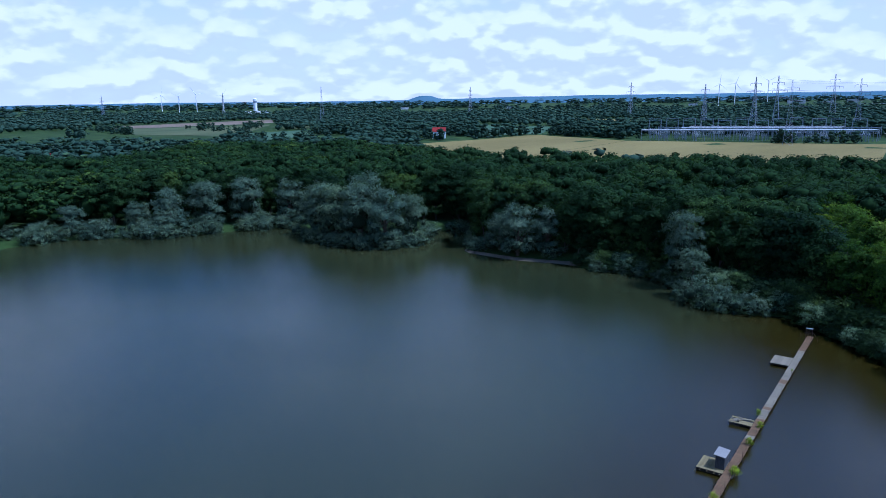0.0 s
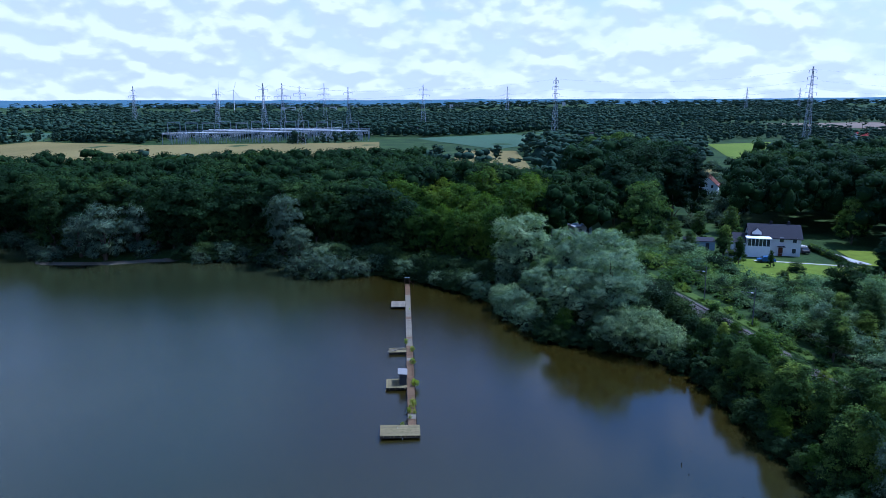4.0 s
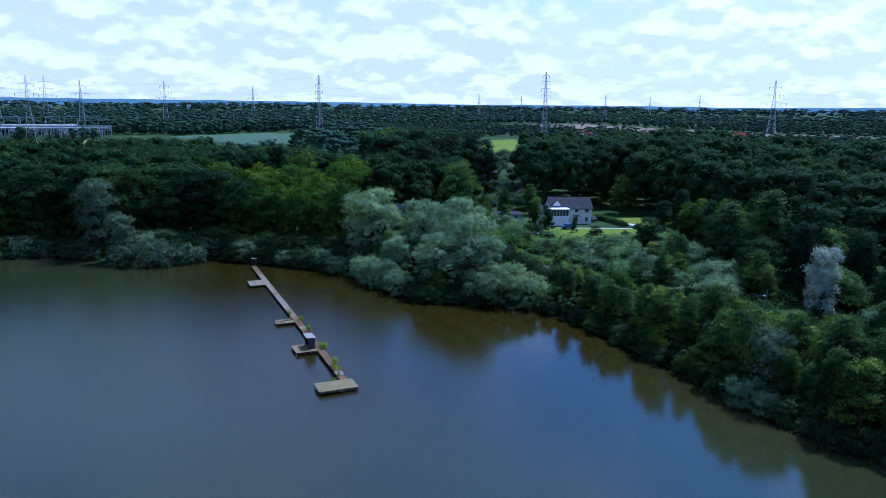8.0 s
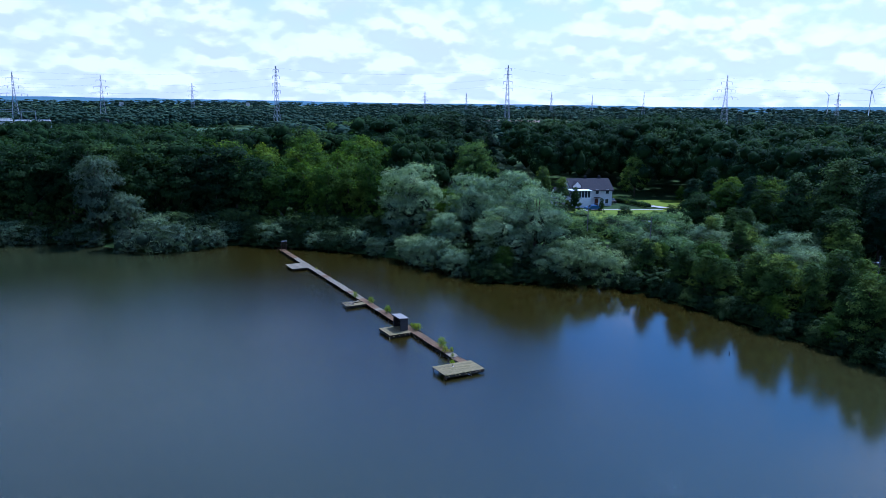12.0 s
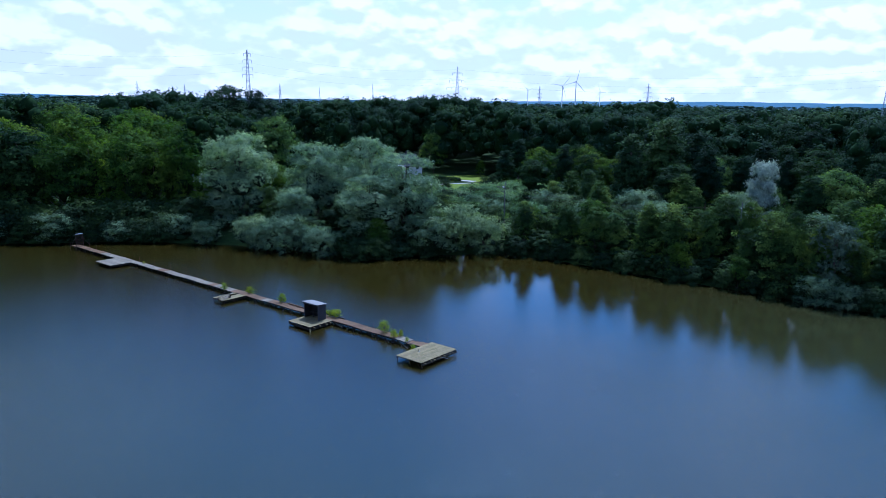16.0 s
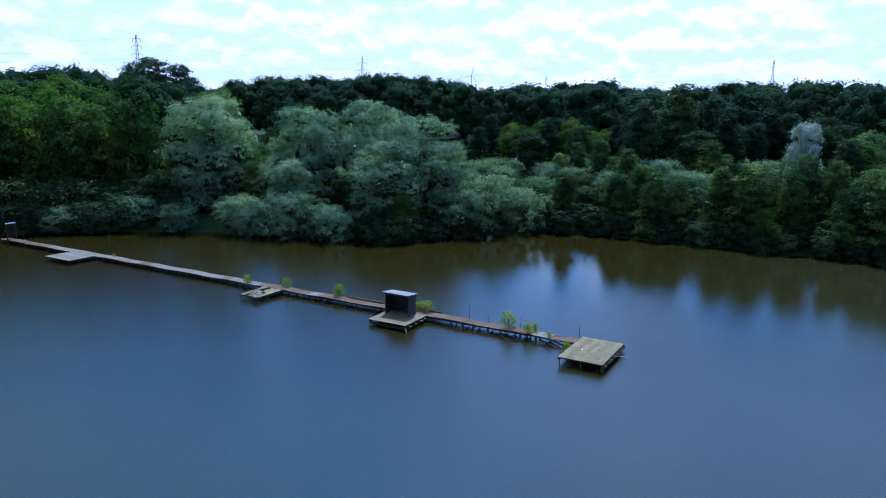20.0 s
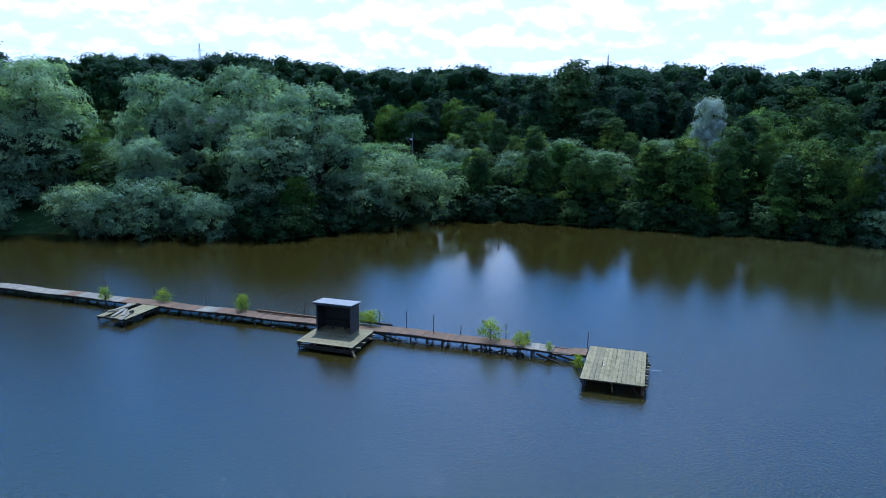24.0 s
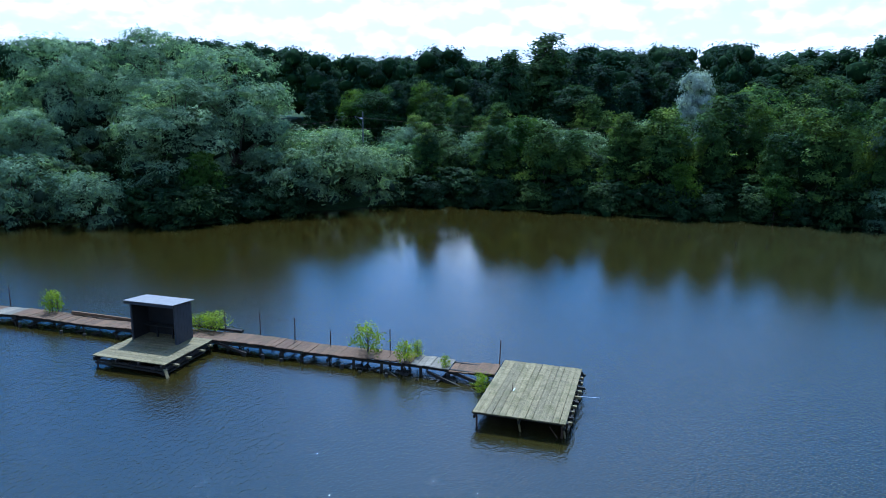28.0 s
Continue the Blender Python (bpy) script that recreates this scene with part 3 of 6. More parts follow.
def crown(rng, lobes, clumps, per, leaf, ratio=0.6, spread=0.45, core=0.8, fine=False, up=0.35, down=-0.45, reach=1.28, bare=False):
    """Leaves as small pointed blades, gathered in clumps over the lobes of a crown, round inner cores, dark in place of
    the crown's shade.
    """
    L = np.array(lobes, float)
    C, R = L[:, :3], L[:, 3:6]
    area = (R[:, 0] * R[:, 1] + R[:, 0] * R[:, 2] + R[:, 1] * R[:, 2])
    which = rng.choice(len(L), clumps, p=area / area.sum())
    d = rng.normal(size=(clumps, 3))
    d /= np.linalg.norm(d, axis=1)[:, None]
    d[:, 2] = np.where(d[:, 2] < down, np.abs(d[:, 2]) * 0.8 + 0.1, d[:, 2])
    d /= np.linalg.norm(d, axis=1)[:, None]
    cc = C[which] + d * R[which] * np.minimum(reach, 0.72 + rng.gamma(2.0, 0.13, (clumps, 1)))
    # leave out clumps that lie deep inside another lobe
    deep = np.zeros(clumps, bool)
    for c, r in zip(C, R):
        deep |= (((cc - c) / (r * 0.66)) ** 2).sum(1) < 1
    cc, d = cc[~deep], d[~deep]
    cc[:, 2] = np.maximum(cc[:, 2], 0.25)
    n = len(cc) * per
    base = np.repeat(cc, per, 0)
    dd = np.repeat(d, per, 0)
    csize = np.repeat(rng.uniform(0.6, 1.3, len(cc)), per)[:, None]
    p = base + rng.normal(size=(n, 3)) * np.array([spread, spread, spread * 0.6]) * csize
    # leaves face outwards from their lobe and from the crown as a whole
    mid = np.average(C, axis=0, weights=area)
    out = base - mid
    out /= np.linalg.norm(out, axis=1)[:, None] + 1e-9
    nrm = dd * 0.95 + out * 0.45 + rng.normal(size=(n, 3)) * 0.3 + np.array([0, 0, up * 0.4])
    nrm /= np.linalg.norm(nrm, axis=1)[:, None]
    t = np.cross(nrm, rng.normal(size=(n, 3)))
    t /= np.linalg.norm(t, axis=1)[:, None] + 1e-9
    s = np.cross(nrm, t)
    ln = leaf * rng.uniform(0.6, 1.35, (n, 1))
    a = p - t * ln * 0.5 + s * ln * ratio * 0.5
    b = p + t * ln * 0.5 + s * ln * ratio * rng.uniform(-0.5, 0.5, (n, 1))
    e = p - t * ln * 0.35 - s * ln * ratio * 0.5
    V = np.stack([a, e, b], 1).reshape(-1, 3)
    Q = np.arange(n * 3).reshape(-1, 3)
    iv, fi = ICO2 if fine else ICO1
    vs, ts, off = [V], [], len(V)
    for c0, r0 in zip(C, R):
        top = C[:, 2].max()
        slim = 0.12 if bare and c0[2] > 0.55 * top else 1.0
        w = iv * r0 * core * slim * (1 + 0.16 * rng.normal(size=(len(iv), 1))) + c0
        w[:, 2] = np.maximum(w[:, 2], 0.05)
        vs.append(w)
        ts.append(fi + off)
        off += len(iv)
    return np.concatenate(vs), Q, np.concatenate(ts) if ts else np.zeros((0, 3), int)


def dome(rng, h, w, n, low=0.0, lobe=0.2, pointed=0.0, waist=0.15):
    """Uneven lobes filling a crown of height h and width w above low."""
    out = [(0, 0, low + (h - low) * 0.45, w * 0.3, w * 0.3, (h - low) * 0.4)]
    for i in range(n):
        f = (i + 0.5) / n
        a = i * 2.399 + rng.uniform(-0.6, 0.6)
        z = low + (h - low) * (0.06 + 0.9 * f ** 0.85)
        round_p = math.sqrt(max(0.0, 1 - max(0.0, (f - waist) / (1.02 - waist)) ** 2)) * (0.82 + 0.18 * min(1, f / max(0.01, waist)))
        cone_p = (1 - f) ** 0.8 + 0.06
        rad = w * 0.5 * (round_p * (1 - pointed) + cone_p * pointed) * rng.uniform(0.62, 0.92)
        r = w * lobe * rng.uniform(0.55, 1.2) * (1 - 0.4 * pointed * f)
        z = min(z, h - r * 0.8)
        out.append((math.cos(a) * rad, math.sin(a) * rad, max(z, low + r * 0.5), r, r, r * rng.uniform(0.7, 1.0)))
    r = w * lobe * 0.7
    out.append((rng.uniform(-0.1, 0.1) * w, rng.uniform(-0.1, 0.1) * w, h - r, r, r, r))
    return out


def billow(rng, h, w, n, low=1.0, lobe=0.2, base=0.74):
    """Well-parted rounded heads of foliage that overhang a narrower base."""
    out = [(0, 0, low + (h - low) * 0.45, w * 0.27, w * 0.27, (h - low) * 0.4)]
    for k in range(900):
        if len(out) > n:
            break
        a, s = rng.uniform(0, 6.283), rng.uniform(-0.9, 1.0)
        r = w * lobe * rng.uniform(0.62, 1.2) * (1.0 if s > -0.3 else 0.8)
        env = math.sqrt(max(0.0, 1 - abs(s) ** 2.4)) if s > 0 else base + (1 - base) * (1 + s / 0.9) ** 1.5
        rad = max(0.0, w * 0.5 * env - r * 0.75) * rng.uniform(0.82, 1.04)
        z = min(low + (h - low) * (0.5 + 0.5 * s), h - r * 0.92)
        c = (math.cos(a) * rad, math.sin(a) * rad, max(z, r * 0.35))
        if all((c[0] - o[0]) ** 2 + (c[1] - o[1]) ** 2 + (c[2] - o[2]) ** 2 > (0.66 * (r + o[3])) ** 2 for o in out[1:]):
            out.append((*c, r, r, r * rng.uniform(0.78, 1.0)))
    return out


def trunk_mesh(rng, name, h, r, lobes, limbs=5, forks=1):
    bm = B()
    for k in range(forks):
        ox, oy = (0, 0) if forks == 1 else (math.cos(k * 2.4) * r, math.sin(k * 2.4) * r)
        lean = (rng.uniform(-0.05, 0.05) * h, rng.uniform(-0.05, 0.05) * h)
        pts = [(ox + lean[0] * t * t * (1 + k), oy + lean[1] * t * t * (1 + k), -0.3 + (h * 0.85 + 0.3) * t) for t in (0, 0.03, 0.2, 0.5, 0.8, 1)]
        tube(bm, pts, [r * 1.5, r * 1.1, r * 0.9, r * 0.65, r * 0.35, r * 0.1], 7)
    pick = list(range(1, len(lobes)))
    rng.shuffle(pick)
    for i in pick[:limbs]:
        c = lobes[i]
        z0 = max(0.4, c[2] - abs(c[0]) * 0.8 - abs(c[1]) * 0.8 - 0.8)
        z0 = min(z0, h * 0.6)
        mid = (c[0] * 0.45, c[1] * 0.45, z0 + (c[2] - z0) * 0.6)
        tube(bm, [(0, 0, z0), mid, (c[0], c[1], c[2])], [r * 0.5, r * 0.32, r * 0.08], 5)
    return bm_mesh(name, bm, BARK)


class Species:
    """One kind of tree: a few grown shapes, each a trunk mesh and a crown mesh, which all its trees share."""

    def __init__(self, seed, name, label, category, leafmat, shapes):
        self.name, self.label, self.category = name, label, category
        self.made = []
        for k, s in enumerate(shapes):
            rng = np.random.default_rng(seed * 31 + k)
            lobes = s["lobes"](rng)
            v, q, t = crown(rng, lobes, s["clumps"], s["per"], s["leaf"], s.get("ratio", 0.6), s.get("spread", 0.45), s.get("core", 0.8), False, s.get("up", 0.35), s.get("down", -0.1), 1.28, True)
            h = max(l[2] + l[5] for l in lobes)
            tr = trunk_mesh(rng, name + "_trunk", h, s["r"], lobes, s.get("limbs", 5), s.get("forks", 1))
            self.made.append((tr, np_mesh(name + "_crown", v, [q, t], [leafmat, INNER if leafmat in (LEAF_BRIGHT, LEAF_SILVER) else INNER_MID if leafmat in (LEAF_WILLOW, LEAF_SALLOW, LEAF_SHADED_WILLOW) else INNER_WOOD]), h))

    def plant(self, x, y, h, turn=0.0, k=None, wide=1.0, label="", group="", lean=0.0):
        tr, cr, h0 = self.made[(k if k is not None else int(abs(x * 7.3 + y * 3.1))) % len(self.made)]
        s = h / h0
        ob = thing(self.name, Matrix(), label or self.label, self.category, group)
        ob.matrix_world = Matrix.Translation((x, y, max(-0.2, land1(x, y) - 0.1))) @ pose(0, 0, 0, lean, 0, turn) @ Matrix.Diagonal((s * wide, s * wide, s, 1))
        part("trunk", tr, None, ob)
        part("crown", cr, None, ob)
        return ob


def shapes(n, lobes, **kw):
    return [dict(lobes=lobes, **kw) for _ in range(n)]


WILLOW = Species(1, "willow_tree", "large grey-green willow leaning over the water", "tree", LEAF_WILLOW,
                 shapes(3, lambda g: billow(g, 16, 13, 32, 0.4, 0.165, 0.84), clumps=3000, per=13, leaf=0.36, ratio=0.36, spread=0.25, r=0.35, limbs=12, forks=3, core=0.62, down=-0.25, up=0.5))
FAR_WILLOW = Species(12, "willow_tree", "large grey-green willow on the far bank", "tree", LEAF_SHADED_WILLOW,
                     shapes(3, lambda g: billow(g, 16, 13, 22, 0.6, 0.19, 0.85), clumps=1000, per=9, leaf=0.7, ratio=0.4, spread=0.5, r=0.35, limbs=8, forks=3, core=0.76, down=-0.1, up=0.5))
SHADED_WILLOW = Species(18, "willow_tree", "grey-green willow with shade-darkened leaves leaning out from the dark wood", "tree", LEAF_SHADED_WILLOW,
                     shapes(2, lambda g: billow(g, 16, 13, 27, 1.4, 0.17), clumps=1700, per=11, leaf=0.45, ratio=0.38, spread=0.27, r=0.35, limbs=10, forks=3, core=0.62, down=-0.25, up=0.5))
BUSH_WILLOW = Species(2, "willow_shrub", "low grey-green willow shrub hanging over the waterline", "shrub", LEAF_SALLOW,
                      shapes(3, lambda g: billow(g, 5, 7.5, 22, 0.1, 0.17, 0.85), clumps=800, per=11, leaf=0.32, ratio=0.36, spread=0.24, r=0.08, limbs=6, forks=4, core=0.6, down=-0.25, up=0.5))
FAR_BUSH = Species(13, "willow_shrub", "low grey-green willow shrub on the far bank", "shrub", LEAF_SHADED_WILLOW,
                   shapes(2, lambda g: dome(g, 5, 7.5, 14, -1.2, 0.2), clumps=300, per=8, leaf=0.42, ratio=0.45, spread=0.32, r=0.08, limbs=4, forks=3, core=0.7, down=-0.9, up=0.5))
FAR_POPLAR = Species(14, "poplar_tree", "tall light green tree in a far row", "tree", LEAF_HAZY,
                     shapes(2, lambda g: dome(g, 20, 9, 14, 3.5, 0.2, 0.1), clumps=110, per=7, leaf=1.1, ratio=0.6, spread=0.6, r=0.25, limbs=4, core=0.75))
OAK = Species(3, "oak_tree", "tall dark green oak with a rounded crown at the wood's edge", "tree", LEAF_OAK,
              shapes(4, lambda g: billow(g, 18, 11, 30, 1.5, 0.16), clumps=950, per=8, leaf=0.54, ratio=0.72, spread=0.42, r=0.3, limbs=8, core=0.68))
LIT_OAK = Species(15, "oak_tree", "tall oak at the wood's edge, sunlight painted as yellow-green leaves", "tree", LEAF_LIT,
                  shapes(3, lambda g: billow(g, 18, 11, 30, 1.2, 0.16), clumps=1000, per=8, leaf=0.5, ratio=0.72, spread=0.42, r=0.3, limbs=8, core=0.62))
ALDER = Species(4, "alder_tree", "slender green alder crowded along the shore", "tree", LEAF_ALDER,
                shapes(6, lambda g: dome(g, 10.5, 5.6, 30, 0.2, 0.155, float(g.uniform(0.3, 0.7))), clumps=850, per=10, leaf=0.27, ratio=0.62, spread=0.25, r=0.12, limbs=12, forks=2, core=0.6, down=-0.05))
SHRUB = Species(5, "shrub", "dense green shrub on the lake bank", "shrub", LEAF_SHRUB,
                shapes(4, lambda g: dome(g, 3.4, 4.6, 16, -0.8, 0.18), clumps=380, per=8, leaf=0.28, ratio=0.6, spread=0.26, r=0.05, limbs=3, forks=2, core=0.68, down=-0.15))
DARK = Species(6, "dark_tree", "tall very dark green broadleaf tree", "tree", LEAF_DARK,
               shapes(3, lambda g: dome(g, 20, 9, 28, 1.0, 0.17, 0.4), clumps=1000, per=9, leaf=0.5, ratio=0.66, spread=0.44, r=0.3, limbs=10, core=0.68))
BRIGHT = Species(7, "maple_tree", "round light green tree standing in the sun", "tree", LEAF_MAPLE,
                 shapes(2, lambda g: dome(g, 17, 14, 28, 1.5, 0.16), clumps=1100, per=10, leaf=0.5, ratio=0.66, spread=0.42, r=0.3, limbs=8, core=0.74))
SILVER = Species(8, "silver_poplar", "pale silvery tree with a pointed crown", "tree", LEAF_SILVER,
                 shapes(1, lambda g: billow(g, 13.5, 8.6, 26, 1.0, 0.19, 0.95), clumps=1500, per=11, leaf=0.36, ratio=0.6, spread=0.36, r=0.22, limbs=8, core=0.7))
POPLAR = Species(9, "poplar_tree", "slim upright dark poplar", "tree", LEAF_DARK,
                 shapes(2, lambda g: billow(g, 20, 6.5, 22, 4.0, 0.24, 0.6), clumps=800, per=9, leaf=0.42, ratio=0.6, spread=0.4, r=0.2, limbs=5, core=0.7))
SPROUT = Species(10, "jetty_bush", "bright yellow-green bush growing out of the jetty piles", "bush", LEAF_BRIGHT,
                 shapes(3, lambda g: dome(g, 1.1, 1.2, 12, 0.1, 0.16), clumps=120, per=6, leaf=0.14, ratio=0.34, spread=0.12, r=0.02, limbs=10, forks=4, core=0.15, down=-0.8))
LIME = Species(11, "yellow_green_tree", "small yellow-green tree among darker ones", "tree", LEAF_LIT,
               shapes(2, lambda g: dome(g, 8, 5.5, 20, 0.6, 0.18, 0.3), clumps=560, per=8, leaf=0.34, ratio=0.6, spread=0.34, r=0.12, limbs=6, core=0.6))

BRUSH = Species(16, "brush", "low light green brush on rough ground", "shrub", LEAF_MAPLE,
                shapes(4, lambda g: dome(g, 2.0, 3.6, 10, -0.4, 0.2), clumps=110, per=6, leaf=0.3, ratio=0.6, spread=0.28, r=0.03, limbs=2, forks=1, core=0.66, down=-0.8))

SAGE = Species(17, "sallow_bush", "low rounded sage-green sallow bush", "shrub", LEAF_SAGE,
               shapes(4, lambda g: dome(g, 2.2, 4.2, 12, -0.4, 0.2), clumps=150, per=6, leaf=0.28, ratio=0.45, spread=0.26, r=0.03, limbs=2, forks=1, core=0.66, down=-0.2))

R = np.random.default_rng(6)


def rail_edge(y):
    return float(np.interp(y, [-60, 10, 40, 60, 100], [52, 51.2, 49.2, 46.8, 41.2]))


SHORE_GROUP, WOOD_GROUP = "trees along the shore", "trees at the wood's edge"
# the willows by the jetty's landward side
for x, y, h, w, turn in ((23.5, 62, 15.6, 1.0, 10), (31, 51, 14.2, 0.9, 140), (36.5, 43.5, 15.2, 0.92, 70), (34, 33.5, 13.2, 1.05, 250), (28, 35.5, 10.4, 1.2, 200), (24, 48, 8, 1.0, 30)):
    WILLOW.plant(x, y, h, turn, None, w, "", SHORE_GROUP)
for x, y, h in ((36.5, 25.5, 6.9), (33, 27.2, 5.6), (18, 50, 3.2), (20.8, 38.8, 4.4), (19.2, 45, 5.6), (14.5, 59, 3.6), (10, 67, 3.4), (6, 71.5, 3.0), (1.5, 75.5, 2.6), (39.5, 22, 5.5)):
    BUSH_WILLOW.plant(x, y, h, x * 57, None, 1.0, "", SHORE_GROUP)
for i in range(40):
    x, y = R.uniform(20, 44), R.uniform(33, 72)
    if shore_distance(x, y) > 2.0 and x < rail_edge(y):
        (SHRUB, BUSH_WILLOW, ALDER)[i % 3].plant(x, y, (4.2, 5.5, 7.5)[i % 3] * R.uniform(0.8, 1.2), R.random() * 360, None, 1.1, "", "undergrowth among the willows")
# the leaning willow west of the jetty with its low bushes, in the shade-darkened leaf colour
SHADED_WILLOW.plant(-31.5, 93.5, 17.2, 40, 0, 0.72, "", SHORE_GROUP)
SHADED_WILLOW.plant(-27, 86, 10.6, 120, 1, 0.85, "", SHORE_GROUP)
for x, y, h in ((-23, 81.5, 6.2), (-18.5, 79.5, 5.2), (-14.5, 80, 4.4), (-11.5, 80.5, 3.4), (-27.5, 83, 4.5)):
    FAR_BUSH.plant(x, y, h, x * 57, None, 1.0, "", SHORE_GROUP)
# the peninsula, the little cape and the far west bank
for x, y, h, w in ((-128, 89, 19, 0.9), (-120, 91, 18, 0.9), (-139, 90, 17, 0.95), (-146, 92, 15.5, 0.95), (-152, 96, 16, 0.9), (-134, 97, 19.5, 0.85), (-117, 100, 15, 0.8),
                   (-79, 100, 14.5, 0.95), (-86, 102, 11, 1.0), (-72, 104, 13, 0.85), (-105, 128, 14, 0.9),
                   (-186, 92, 16.5, 0.9), (-192, 80, 16, 0.9), (-199, 70, 14, 0.9), (-176, 104, 15, 0.9), (-205, 62, 10, 1.0), (-196, 66, 8, 1.1), (-222, 48, 9, 1.2), (-170, 106, 11, 1.0)):
    FAR_WILLOW.plant(x, y, h, x * 37, None, w, "", SHORE_GROUP)
for i in range(34):
    t = i / 33
    x, y = -228 + 60 * t, 30 + 70 * t + 6 * math.sin(i)
    if shore_distance(x, y) > 0.3:
        FAR_BUSH.plant(x, y, 4 + 2 * R.random(), i * 77, None, 1.15, "", SHORE_GROUP)
for x, y in ((-124, 86.5), (-131, 85.5), (-138, 86), (-144, 87), (-118, 90), (-114, 97), (-93, 101.5), (-70, 103)):
    FAR_BUSH.plant(x, y, 4.2, x * 13, None, 1.2, "", SHORE_GROUP)
for (ax, ay), (bx, by) in zip(SHORE[24:43], SHORE[25:44]):
    d = math.hypot(bx - ax, by - ay)
    for k in range(int(d / 4.2)):
        f = (k + R.random()) * 4.2 / d
        x, y = ax + (bx - ax) * f - (by - ay) / d * -1.6, ay + (by - ay) * f + (bx - ax) / d * -1.6
        if -96 < x < -56:
            continue
        FAR_BUSH.plant(x, y, R.uniform(2.4, 4.6), R.random() * 360, None, R.uniform(0.9, 1.3), "", "low bushes along the far bank")

# the east bank: shrubs at the waterline, two loose rows of alders before the railway
y = 19.0
while y > -78:
    edge = float(np.interp(y, [-75, -55, -42, -36, -24, -14, 0, 12, 19.5], [44, 43.5, 43.5, 40.5, 40.6, 41, 41, 40.5, 38.5]))
    SHRUB.plant(edge + 0.5 + 0.9 * R.random(), y + R.random(), 1.7 + 1.5 * R.random(), R.random() * 360, None, 1.0, "", "shrubs along the east bank")
    ALDER.plant(edge + 3.2 + 1.6 * R.random(), y + R.uniform(-2, 2), float(np.interp(y, [-40, -12, 6, 20], [9.2, 8.8, 7.0, 5.8])) + R.uniform(-3.4, 1.6), R.random() * 360, None, R.uniform(0.8, 1.25), "", SHORE_GROUP)
    if R.random() < 0.8:
        ALDER.plant(edge + 7.5 + 2.5 * R.random(), y + R.uniform(-1, 1), float(np.interp(y, [-40, -12, 6, 20], [9.4, 8.6, 5.2, 4.2])) + R.uniform(-2.0, 1.6), R.random() * 360, None, R.uniform(0.9, 1.4), "", SHORE_GROUP)
    y -= 3.3
for x, y, h in ((42.4, -7.4, 4.8), (42.0, -15.4, 4.2), (25.6, 31.6, 5.4), (35.5, 68, 9.4), (48, 8, 7), (52, -28, 9), (50, 20, 4.5), (53, 34, 3.6)):
    LIME.plant(x, y, h, x * 91, None, 1.0, "", SHORE_GROUP)
SHADED_WILLOW.plant(44, -25.5, 9.2, 70, 1, 0.8, "grey-green willow drooping over the bank among alders", SHORE_GROUP)
for x, y, h in ((41.2, -24.6, 3.6), (41.6, -27.4, 2.8)):
    BUSH_WILLOW.plant(x, y, h, x * 31, None, 1.0, "", SHORE_GROUP)
for i in range(120):
    x, y = R.uniform(61, 86), R.uniform(-55, 104)
    lawn = (x > 71 and 55 < y < 112)
    if lawn or x < rail_edge(y) + 11.5 or (x < 76 and -18 < y < 1):
        continue
    h = (3.2, 5.0, 7.2, 4.0)[i % 4] * R.uniform(0.8, 1.25)
    (SHRUB, BUSH_WILLOW, ALDER, SHRUB)[i % 4].plant(x, y, min(h, 3.0) if 30 < y < 80 else h, R.random() * 360, None, 1.15, "", "bushes beyond the railway")
for i in range(210):
    x, y = R.uniform(58, 112), R.uniform(8, 118)
    if rail_edge(y) + 10 < x and not (x > 72 and 57 < y < 112):
        BRUSH.plant(x, y, R.uniform(1.0, 2.6), R.random() * 360, None, R.uniform(0.9, 1.6), "", "low brush beyond the railway")
for i in range(70):
    y = R.uniform(8, 112)
    x = rail_edge(y) + 4.4 + R.choice([-4.3, 4.6]) + R.uniform(-0.8, 0.8)
    BRUSH.plant(x, y, R.uniform(0.8, 1.7), R.random() * 360, None, R.uniform(0.9, 1.5), "", "low brush beside the railway")
for i in range(40):
    x, y = R.uniform(60.5, 76), R.uniform(-20, 5)
    if math.hypot(x - 73.2, y + 9.5) > 2.5:
        BRUSH.plant(x, y, R.uniform(1.2, 2.6), R.random() * 360, None, R.uniform(1.0, 1.6), "", "low brush beyond the railway")
for i in range(26):
    x, y = R.uniform(44, 52), R.uniform(22, 66)
    SHRUB.plant(x, y, R.uniform(2.5, 4.5), R.random() * 360, None, 1.0, "", "bushes beside the railway")
# single trees behind the railway
SILVER.plant(73.2, -9.5, 12.6, 20, 0, 0.6)
for x, y, h, w in ((85.2, 12, 18.8, 1.2), (80, 16.5, 16, 1.1), (90, 7, 16.5, 1.2), (84, 3, 14, 1.0)):
    DARK.plant(x, y, h, x * 77, None, w)
for k in range(66):
    y = 60 - (k % 33) * 5.5 + R.uniform(-1.5, 1.5)
    x = (97 if k < 33 else 105) + 0.12 * abs(y) + R.uniform(-3, 3)
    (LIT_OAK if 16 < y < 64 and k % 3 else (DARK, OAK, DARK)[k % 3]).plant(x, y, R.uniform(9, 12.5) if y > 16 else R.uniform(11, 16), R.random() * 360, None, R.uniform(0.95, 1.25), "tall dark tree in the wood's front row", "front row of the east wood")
for x, y, h in ((120, -1.3, 18.0), (121, -7.2, 18.6)):
    POPLAR.plant(x, y, h, x * 11, None, 1.0)
for k in range(34):
    x, y = R.uniform(66, 94), R.uniform(-95, 38)
    if x < 76 and -20 < y < 3:
        continue
    (ALDER, DARK, BRIGHT, ALDER, OAK)[k % 5].plant(x, y, R.uniform(8, 12.5), R.random() * 360, None, R.uniform(1.0, 1.25), "middling tree in the scrub beyond the railway", "scrub trees")
